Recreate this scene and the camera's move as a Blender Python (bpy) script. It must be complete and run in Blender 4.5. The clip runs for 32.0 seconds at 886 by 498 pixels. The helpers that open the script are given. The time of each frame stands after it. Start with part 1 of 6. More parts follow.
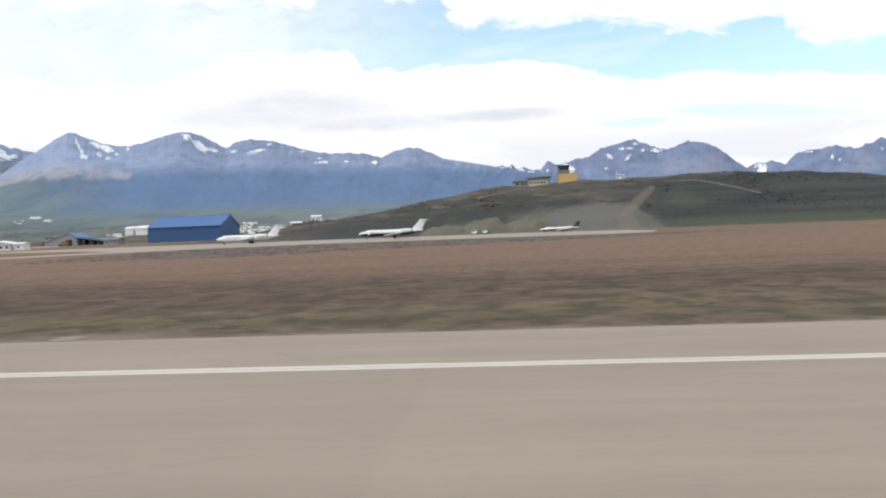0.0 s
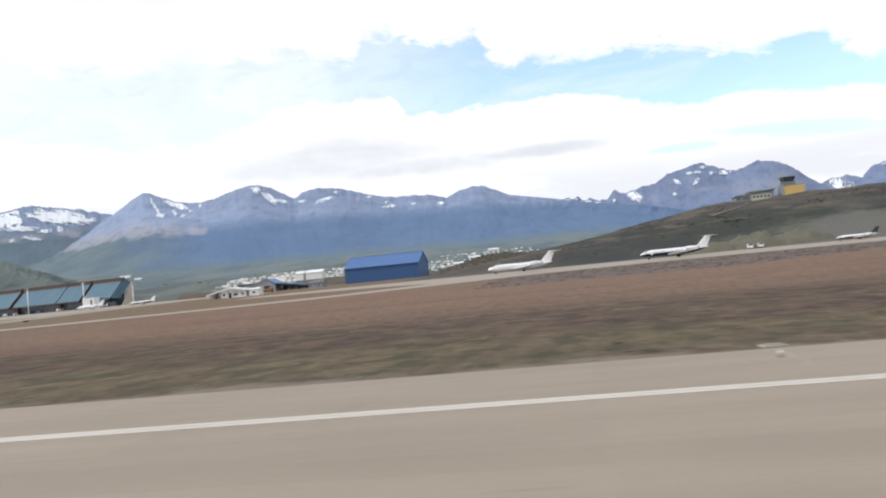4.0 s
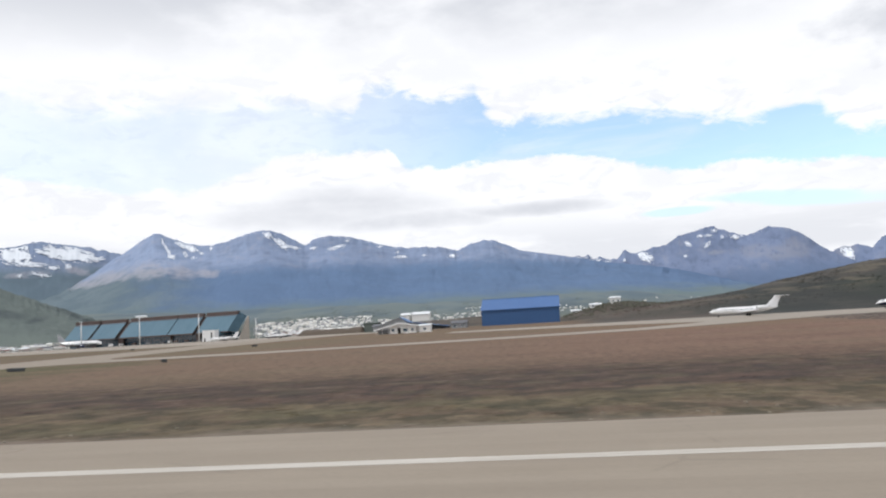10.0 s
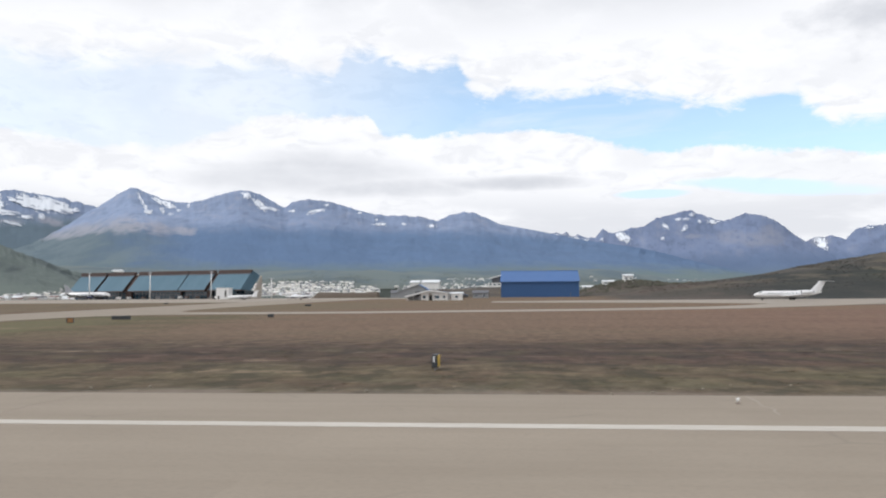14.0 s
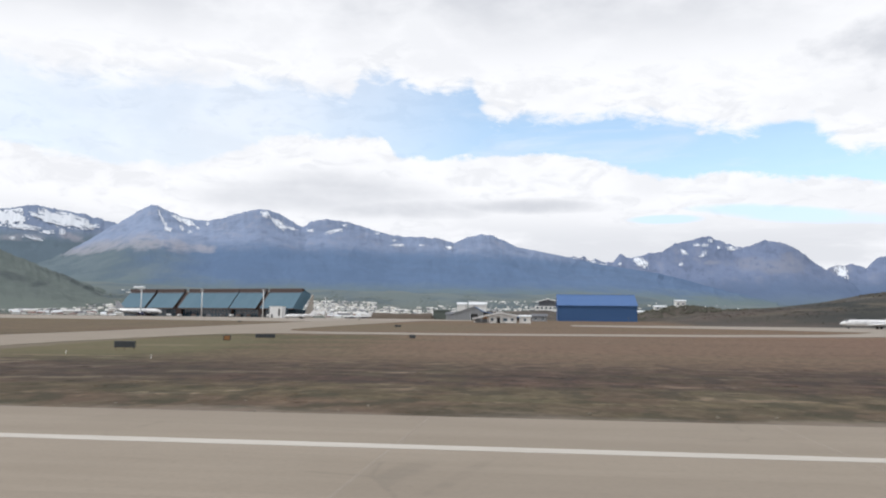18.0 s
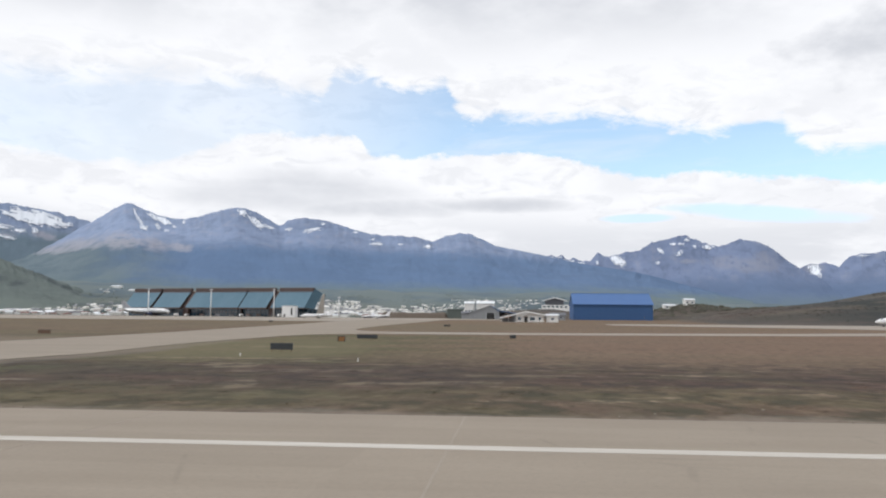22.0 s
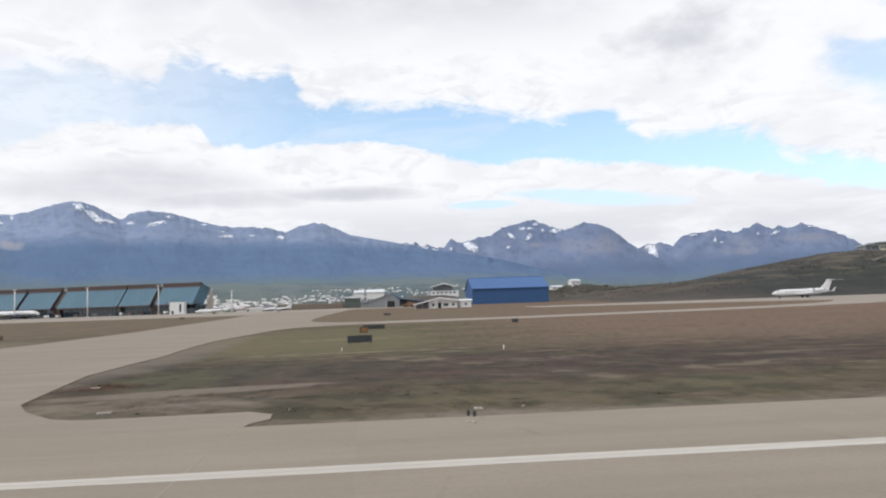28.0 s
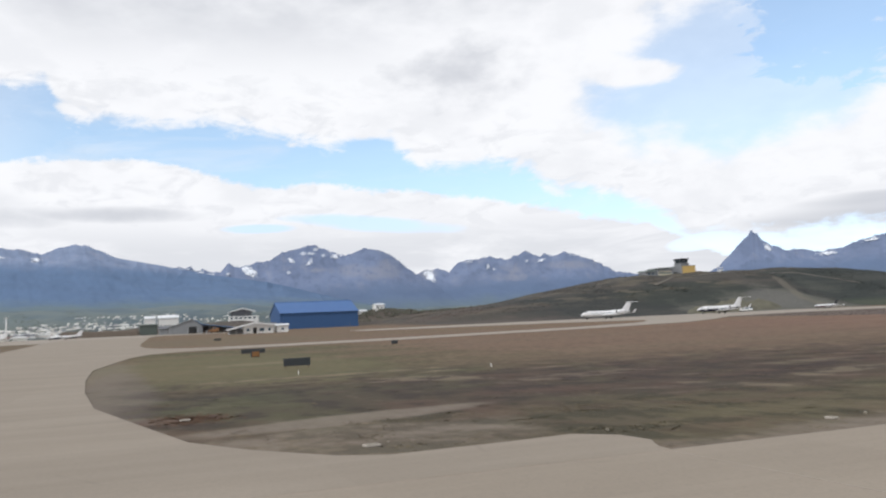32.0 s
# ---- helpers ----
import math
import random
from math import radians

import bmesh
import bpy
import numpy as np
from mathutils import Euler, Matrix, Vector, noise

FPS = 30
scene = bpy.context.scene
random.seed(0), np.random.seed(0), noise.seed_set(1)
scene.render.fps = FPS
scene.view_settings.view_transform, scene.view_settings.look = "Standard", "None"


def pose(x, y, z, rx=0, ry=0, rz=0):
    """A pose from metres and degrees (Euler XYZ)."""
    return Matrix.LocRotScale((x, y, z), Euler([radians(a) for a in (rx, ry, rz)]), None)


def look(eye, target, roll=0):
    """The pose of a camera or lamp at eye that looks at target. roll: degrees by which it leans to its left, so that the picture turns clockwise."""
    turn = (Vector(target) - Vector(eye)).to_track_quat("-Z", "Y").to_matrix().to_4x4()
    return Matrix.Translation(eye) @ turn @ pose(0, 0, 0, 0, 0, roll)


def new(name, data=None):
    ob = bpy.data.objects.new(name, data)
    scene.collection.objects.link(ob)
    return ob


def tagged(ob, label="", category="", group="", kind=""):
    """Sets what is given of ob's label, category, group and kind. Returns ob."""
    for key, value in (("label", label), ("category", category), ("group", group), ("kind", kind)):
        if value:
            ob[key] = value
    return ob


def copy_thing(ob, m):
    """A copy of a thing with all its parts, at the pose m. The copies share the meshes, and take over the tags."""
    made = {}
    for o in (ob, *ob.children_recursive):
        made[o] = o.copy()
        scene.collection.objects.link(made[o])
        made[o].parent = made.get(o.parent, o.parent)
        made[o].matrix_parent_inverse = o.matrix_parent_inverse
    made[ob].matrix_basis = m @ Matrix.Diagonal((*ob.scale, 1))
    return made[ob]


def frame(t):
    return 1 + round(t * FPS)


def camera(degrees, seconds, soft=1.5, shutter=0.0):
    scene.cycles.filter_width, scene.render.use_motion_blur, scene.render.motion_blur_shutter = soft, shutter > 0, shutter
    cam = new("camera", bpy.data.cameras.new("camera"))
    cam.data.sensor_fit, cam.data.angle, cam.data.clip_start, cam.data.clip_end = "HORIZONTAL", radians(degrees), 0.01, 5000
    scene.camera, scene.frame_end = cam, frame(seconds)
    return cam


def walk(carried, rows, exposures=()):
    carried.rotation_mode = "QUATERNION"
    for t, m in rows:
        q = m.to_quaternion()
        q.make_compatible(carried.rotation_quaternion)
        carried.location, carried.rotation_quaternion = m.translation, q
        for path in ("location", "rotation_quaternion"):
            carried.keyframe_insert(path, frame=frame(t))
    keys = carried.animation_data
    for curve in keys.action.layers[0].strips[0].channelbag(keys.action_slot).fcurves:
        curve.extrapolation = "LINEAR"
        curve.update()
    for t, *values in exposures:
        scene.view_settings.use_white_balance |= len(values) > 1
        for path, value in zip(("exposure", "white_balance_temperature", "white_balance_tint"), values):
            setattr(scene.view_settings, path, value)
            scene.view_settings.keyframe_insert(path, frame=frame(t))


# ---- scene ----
FOV = 56.456
ROWS = [
    (0, 215.17, -24.93, -4.947, -0.601, -2.072), (0.5, 201.89, -24.96, -5.980, -0.513, -3.290), (1, 188.99, -24.99, -5.453, -0.413, -4.864),
    (1.5, 176.47, -25.01, -7.341, 1.921, -3.724), (2, 164.33, -25.03, -7.260, 2.632, -3.351), (2.5, 152.53, -25.04, -6.723, 3.453, -3.183),
    (3, 141.08, -25.04, -7.056, 3.545, -4.811), (3.5, 129.97, -25.05, -8.655, 2.293, -5.683), (5.5, 89.11, -25.07, -6.978, 2.720, -4.202),
    (6, 79.97, -25.09, -7.471, 2.394, -4.905), (6.5, 71.31, -25.12, -6.567, 2.978, -3.261), (7, 63.13, -25.17, -7.995, 4.424, -2.961),
    (7.5, 55.43, -25.23, -6.139, 4.381, -2.920), (8, 48.21, -25.32, -6.182, 6.710, -3.750), (8.5, 41.46, -25.42, -6.586, 5.621, -3.207),
    (9, 35.18, -25.54, -7.463, 6.010, -3.855), (9.5, 29.38, -25.67, -7.429, 4.957, -3.090), (10, 24.05, -25.81, -7.645, 6.061, -3.175),
    (10.5, 19.19, -25.95, -8.366, 6.712, -3.388), (11, 14.79, -26.07, -7.815, 6.388, -2.242), (11.5, 10.76, -26.18, -7.427, 5.223, -1.272),
    (12, 7.03, -26.28, -7.770, 6.096, -1.098), (12.5, 3.48, -26.35, -7.029, 5.573, -3.144), (13, 0.00, -26.41, -4.575, 5.611, -1.945),
    (13.5, -3.51, -26.45, -5.544, 4.524, -0.986), (14, -7.08, -26.48, -5.845, 3.954, -0.341), (14.5, -10.69, -26.50, -6.058, 6.828, -1.540),
    (16.5, -25.04, -26.55, -6.622, 6.146, -0.361), (17, -28.55, -26.55, -6.861, 6.363, -0.317), (17.5, -32.01, -26.56, -7.154, 5.876, 0.315),
    (18, -35.45, -26.57, -6.696, 5.473, 0.702), (18.5, -38.88, -26.58, -6.367, 7.113, 0.082), (19, -42.31, -26.59, -6.085, 7.183, 0.270),
    (19.5, -45.73, -26.60, -5.422, 5.574, 0.562), (20, -49.15, -26.61, -5.466, 5.265, 0.851), (20.5, -52.54, -26.62, -5.553, 6.649, 0.226),
    (21, -55.84, -26.62, -5.050, 5.445, 0.568), (21.5, -59.02, -26.59, -5.071, 5.735, 0.158), (22, -62.02, -26.54, -4.868, 5.409, 0.535),
    (22.5, -64.86, -26.45, -5.055, 6.385, 0.997), (23, -67.54, -26.31, -3.835, 4.682, 0.566), (23.5, -70.13, -26.12, -3.482, 5.213, -0.722),
    (24, -72.67, -25.86, -1.976, 3.370, -1.418), (24.5, -75.20, -25.55, -0.912, 3.964, -0.858), (25, -77.71, -25.16, -1.126, 4.507, -1.436),
    (25.5, -80.22, -24.71, 0.219, 3.816, -1.852), (27.5, -90.31, -22.18, 4.084, 4.070, -1.789), (28, -92.77, -21.36, 5.597, 4.489, -1.996),
    (28.5, -95.23, -20.45, 6.492, 3.963, -1.629), (29, -97.70, -19.46, 8.206, 3.899, -1.584), (29.5, -100.19, -18.39, 9.639, 4.364, -1.426),
    (30, -102.68, -17.23, 11.135, 3.988, -0.586), (30.5, -105.11, -15.98, 13.051, 4.503, -1.593), (31, -107.43, -14.65, 16.104, 3.954, -1.169),
    (31.5, -109.62, -13.24, 18.513, 4.061, -1.678), (32, -111.68, -11.74, 21.087, 5.618, -2.814),
]
cam = camera(FOV, 32.0, soft=2.1, shutter=0.4)
EYE = 3.75                      # the cabin window over the runway


def eye_pose(x, y, yaw, tilt, lean):
    return pose(x, y, EYE, 90 + tilt, 0, -yaw) @ pose(0, 0, 0, 0, 0, lean)


walk(cam, [(t, eye_pose(*r)) for t, *r in ROWS], exposures=[(0, 0.12, 6280, 10), (2, 0.13, 6280, 10), (6, 0.08, 6280, 10), (9, 0.02, 6280, 10), (13, -0.04, 6280, 10), (17, -0.07, 6280, 10), (26, -0.09, 6280, 10), (32, -0.12, 6280, 10)])

# ---- light ----
SUN_AZ, SUN_EL = -112.0, 45.0    # degrees from the y axis towards x, and above the horizon
sun_data = bpy.data.lights.new("sun", "SUN")
sun_data.energy, sun_data.angle, sun_data.color = 1.9, radians(5), (1.0, 0.965, 0.91)
sun = new("sun", sun_data)
_d = Vector((math.sin(radians(SUN_AZ)) * math.cos(radians(SUN_EL)), math.cos(radians(SUN_AZ)) * math.cos(radians(SUN_EL)), math.sin(radians(SUN_EL))))
sun.matrix_world = look(_d * 900, (0, 0, 0))


class Net:
    """A node tree with short ways to add nodes and sums."""

    def __init__(self, tree):
        self.tree = tree
        tree.nodes.clear()

    def add(self, kind, **sockets):
        n = self.tree.nodes.new(kind)
        for k, v in sockets.items():
            self.put(n.inputs[k.replace("_", " ")], v)
        return n

    def put(self, socket, v):
        if isinstance(v, bpy.types.NodeSocket):
            self.tree.links.new(v, socket)
        else:
            socket.default_value = v

    def math(self, op, a, b=0.0, c=0.0, clamp=False):
        n = self.tree.nodes.new("ShaderNodeMath")
        n.operation, n.use_clamp = op, clamp
        for s, v in zip(n.inputs, (a, b, c)):
            self.put(s, v)
        return n.outputs[0]

    def step(self, v, lo, hi):
        n = self.add("ShaderNodeMapRange")
        n.interpolation_type = "SMOOTHSTEP"
        for k, x in (("Value", v), ("From Min", lo), ("From Max", hi)):
            self.put(n.inputs[k], x)
        return n.outputs[0]

    def mix(self, f, a, b, blend="MIX"):
        n = self.tree.nodes.new("ShaderNodeMix")
        n.data_type, n.blend_type = "RGBA", blend
        for s, v in ((n.inputs[0], f), (n.inputs[6], a), (n.inputs[7], b)):
            self.put(s, (*v, 1) if isinstance(v, tuple) and len(v) == 3 else v)
        return n.outputs[2]

    def noise(self, vec, scale, detail=5, rough=0.55, dist=0.0):
        n = self.tree.nodes.new("ShaderNodeTexNoise")
        n.inputs["Scale"].default_value, n.inputs["Detail"].default_value = scale, detail
        n.inputs["Roughness"].default_value, n.inputs["Distortion"].default_value = rough, dist
        if vec is not None:
            self.put(n.inputs["Vector"], vec)
        return n.outputs["Fac"]

    def stretch(self, vec, sx, sy, sz, ox=0.0):
        n = self.tree.nodes.new("ShaderNodeMapping")
        self.put(n.inputs["Vector"], vec)
        n.inputs["Scale"].default_value, n.inputs["Location"].default_value = (sx, sy, sz), (ox, 0, 0)
        return n.outputs[0]

    def ramp(self, f, stops):
        n = self.tree.nodes.new("ShaderNodeValToRGB")
        self.put(n.inputs[0], f)
        e = n.color_ramp.elements
        while len(e) < len(stops):
            e.new(0.5)
        for el, (p, c) in zip(e, stops):
            el.position = p
            el.color = (c, c, c, 1) if isinstance(c, (int, float)) else (*c, 1)
        return n.outputs[0]


world = bpy.data.worlds.new("sky")
scene.world = world
world.use_nodes = True
W = Net(world.node_tree)
sky = W.add("ShaderNodeTexSky")
sky.sky_type, sky.sun_disc = "NISHITA", False
sky.sun_elevation, sky.sun_rotation, sky.altitude = radians(SUN_EL), radians(SUN_AZ), 20
sky.air_density, sky.dust_density, sky.ozone_density = 1.0, 0.6, 1.5
here = W.add("ShaderNodeTexCoord").outputs["Generated"]
sep = W.add("ShaderNodeSeparateXYZ", Vector=here).outputs
az = W.math("MULTIPLY", W.math("ARCTAN2", sep[0], sep[1]), 57.2958)
el = W.math("MULTIPLY", W.math("ARCSINE", sep[2]), 57.2958)
u = W.math("DIVIDE", W.math("ADD", az, 40.0), 100.0, clamp=True)
# the lower cloud bank's top and the upper deck's underside: (bearing, rise) in degrees
BANK = [(-40, 11.4), (-35.8, 11.5), (-29.3, 11.0), (-24.7, 11.0), (-22, 11.9), (-20.5, 12.6), (-18.6, 13.1), (-14.3, 13.1), (-10.9, 12.9), (-10.2, 11.7), (-6.9, 11.35), (-6, 11.75), (-3.6, 12.1), (1.2, 11.95), (4.6, 11.2), (8.5, 10.5), (10.4, 10.2), (12.2, 10.4), (16.5, 10.0), (20.5, 9.5), (24.5, 8.8), (29, 8.0), (31.3, 7.2), (35.3, 6.8), (40, 4.0), (50, 3.0)]
DECK = [(-40, 14.4), (-35.8, 14.6), (-32.6, 13.6), (-29.2, 14.0), (-22, 14.55), (-18.1, 15.0), (-13.5, 14.9), (-12.6, 16.5), (-10.5, 16.75), (-7.8, 15.8), (-6.2, 15.85), (-4.9, 16.35), (-4.2, 15.3), (-3.8, 14.4), (-2.7, 13.95), (-1.5, 14.15), (1.7, 14.3), (5.6, 14.2), (9.3, 13.6), (12.8, 12.75), (16.2, 13.2), (17.8, 13.2), (18.8, 11.9), (19.8, 11.0), (25.3, 11.2), (27.7, 10.2), (29.4, 8.7), (31.1, 8.85), (33.5, 8.1), (35.7, 7.2), (38, 5.0)]
bank = W.math("MULTIPLY", W.ramp(u, [((a + 40) / 100, e / 30) for a, e in BANK]), 30.0)
deck = W.math("MULTIPLY", W.ramp(u, [((a + 40) / 100, e / 30) for a, e in DECK]), 30.0)
flat = W.stretch(here, 1, 1, 2.0)
puff = W.noise(flat, 11.0, 8, 0.56)
broad = W.noise(W.stretch(here, 1, 1, 2.2), 2.6, 6, 0.55)
wisp = W.noise(W.stretch(here, 1, 1, 5.0), 4.6, 6, 0.58, 0.4)
fluff = W.noise(flat, 46.0, 6, 0.62)
banner = W.noise(W.stretch(here, 1, 1, 7.0), 3.2, 3, 0.5, 0.3)
shred = W.noise(W.stretch(here, 1, 1, 2.6, 4.0), 21.0, 7, 0.62, 0.5)
tuft_ = W.math("MULTIPLY", W.math("SUBTRACT", fluff, 0.5), 1.1)
shift = W.math("ADD", W.math("MULTIPLY", W.math("SUBTRACT", puff, 0.5), 2.0), tuft_)
torn = W.math("ADD", W.math("MULTIPLY", W.math("SUBTRACT", shred, 0.5), 3.0), tuft_)
# both edges are soft in the west and crisp in the middle and the east
blur = W.math("ADD", 0.26, W.math("MULTIPLY", W.step(az, -8.0, -24.0), 0.5))
under = W.math("ADD", W.math("SUBTRACT", bank, el), shift)
in_bank = W.step(under, W.math("MULTIPLY", blur, -1.0), blur)
over_ = W.math("ADD", W.math("SUBTRACT", el, deck), torn)
in_deck = W.step(over_, W.math("MULTIPLY", blur, -1.8), W.math("MULTIPLY", blur, 3.6))
# a thin veil over the western part of the gap
veil = W.math("MULTIPLY", W.step(az, 4.0, -24.0), W.math("ADD", 0.44, W.math("MULTIPLY", broad, 0.66)))
thin_ = W.math("ADD", 0.10, W.math("MULTIPLY", W.step(wisp, 0.46, 0.72), 0.35))
cover = W.math("MAXIMUM", W.math("MAXIMUM", in_bank, in_deck), W.math("MAXIMUM", veil, thin_))


def patch_(a0, e0, wa, we, lean, rag, noise_, lo=1.25, hi=0.45):
    """A ragged oval of sky round a bearing and a rise."""
    p_ = W.math("DIVIDE", W.math("SUBTRACT", az, a0), wa)
    q_ = W.math("DIVIDE", W.math("SUBTRACT", W.math("SUBTRACT", el, e0), W.math("MULTIPLY", W.math("SUBTRACT", az, a0), lean)), we)
    d_ = W.math("ADD", W.math("MULTIPLY", p_, p_), W.math("MULTIPLY", q_, q_))
    return W.step(W.math("ADD", d_, W.math("MULTIPLY", W.math("SUBTRACT", noise_, 0.5), rag)), lo, hi)


# openings: a wide pale one in the east with a deep blue core, thin blue streaks through the bank
hole = W.math("MAXIMUM", W.math("MULTIPLY", patch_(42.5, 16.0, 11.0, 5.4, 0.10, 2.4, puff), 0.60), W.math("MULTIPLY", patch_(48.0, 18.0, 6.5, 4.6, 0.0, 3.0, shred), 0.88))
tongue = patch_(34.2, 16.8, 3.8, 1.1, -0.12, 1.6, shred)
hole = W.math("MULTIPLY", hole, W.math("SUBTRACT", 1.0, tongue))
streak = W.math("MAXIMUM", patch_(16.5, 7.55, 6.5, 0.62, -0.10, 3.0, wisp), patch_(8.6, 7.45, 2.6, 0.32, 0.0, 1.6, wisp))
streak = W.math("MAXIMUM", streak, patch_(38.5, 5.0, 2.2, 0.6, 0.1, 2.0, wisp))
cover = W.math("MULTIPLY", cover, W.math("SUBTRACT", 1.0, W.math("MAXIMUM", hole, W.math("MULTIPLY", streak, 0.72))), clamp=True)
# grey undersides: flat wedges low in the bank, a base in the east, blotches in the deck
lumpy = W.math("ADD", W.math("MULTIPLY", banner, 0.55), W.math("ADD", W.math("MULTIPLY", puff, 0.35), W.math("MULTIPLY", shred, 0.10)))
wedge = W.math("MAXIMUM", W.math("MULTIPLY", patch_(-1.6, 8.45, 7.5, 0.62, 0.0, 5.0, lumpy, 1.5, -0.3), 0.76), W.math("MULTIPLY", patch_(-15.0, 8.9, 9.5, 1.6, -0.02, 5.0, lumpy, 1.6, -0.6), 0.62))
wedge = W.math("MAXIMUM", wedge, W.math("MULTIPLY", patch_(-9.2, 8.1, 7.5, 0.95, 0.01, 5.0, lumpy, 1.5, -0.4), 0.78))
wedge = W.math("MAXIMUM", wedge, W.math("MULTIPLY", patch_(46.0, 5.7, 9.0, 1.3, 0.03, 5.0, banner, 1.6, -0.6), 0.85))
wedge = W.math("MAXIMUM", wedge, W.math("MULTIPLY", patch_(23.4, 18.0, 6.0, 2.6, -0.05, 6.0, puff, 1.6, -0.8), 0.66))
top_grey = W.math("MULTIPLY", W.step(el, 16.5, 23.5), W.step(broad, 0.40, 0.60))
floor_ = W.math("MULTIPLY", W.math("MULTIPLY", W.step(el, 9.0, 5.6), W.step(wisp, 0.34, 0.62)), 0.46)
grey = W.math("MAXIMUM", W.math("MAXIMUM", wedge, W.math("MULTIPLY", top_grey, 0.72)), floor_)
mottle = W.math("MULTIPLY", W.math("MULTIPLY", W.step(puff, 0.60, 0.34), W.step(under, 2.6, 0.6)), 0.20)
belly_ = W.math("MULTIPLY", W.math("MULTIPLY", W.step(shred, 0.56, 0.36), W.step(over_, 7.0, 1.0)), 0.25)
grey = W.math("MAXIMUM", grey, W.math("MAXIMUM", mottle, belly_))
cloud = W.mix(grey, (1.07, 1.06, 1.06), (0.57, 0.585, 0.63))
blue = W.mix(1.0, sky.outputs[0], W.mix(W.step(el, 11.0, 6.0), (0.232, 0.228, 0.212), (0.212, 0.200, 0.215)), "MULTIPLY")
back = W.add("ShaderNodeBackground", Color=W.mix(cover, blue, cloud), Strength=1.0)
W.tree.links.new(back.outputs[0], W.add("ShaderNodeOutputWorld").inputs[0])

# ---- materials ----


def material(name, colour, second=None, rough=0.7, metal=0.0, size=3.0, mixing=0.5, bump=0.0, stretch=(1, 1, 1), fine=8.0, vary=0.0, spec=0.5):
    """Two colours mixed by noise at two scales, in metres of the thing itself, with relief."""
    m = bpy.data.materials.new(name)
    m.use_nodes = True
    n = Net(m.node_tree)
    at = n.stretch(n.add("ShaderNodeTexCoord").outputs["Object"], *stretch)
    big, small = n.noise(at, 1.0 / size, 4), n.noise(at, fine / size, 6, 0.65)
    second = second or tuple(c * 0.8 for c in colour)
    f = n.step(n.math("ADD", n.math("MULTIPLY", big, 0.6), n.math("MULTIPLY", small, 0.4)), 0.5 - mixing / 2, 0.5 + mixing / 2)
    col = n.mix(f, colour, second)
    if vary:
        r = n.add("ShaderNodeObjectInfo").outputs["Random"]
        col = n.mix(n.math("MULTIPLY", r, vary), col, (0.12, 0.11, 0.10))
    b = n.add("ShaderNodeBsdfPrincipled", Base_Color=col, Metallic=metal, Roughness=n.math("ADD", rough - 0.08, n.math("MULTIPLY", small, 0.16)))
    b.inputs["Specular IOR Level"].default_value = spec
    if bump:
        k = n.add("ShaderNodeBump", Strength=0.5, Distance=bump, Height=small)
        n.tree.links.new(k.outputs[0], b.inputs["Normal"])
    n.tree.links.new(b.outputs[0], n.add("ShaderNodeOutputMaterial").inputs[0])
    return m


def glass(name, colour, rough=0.08):
    return material(name, colour, tuple(c * 0.7 for c in colour), rough=rough, size=6, spec=0.9)


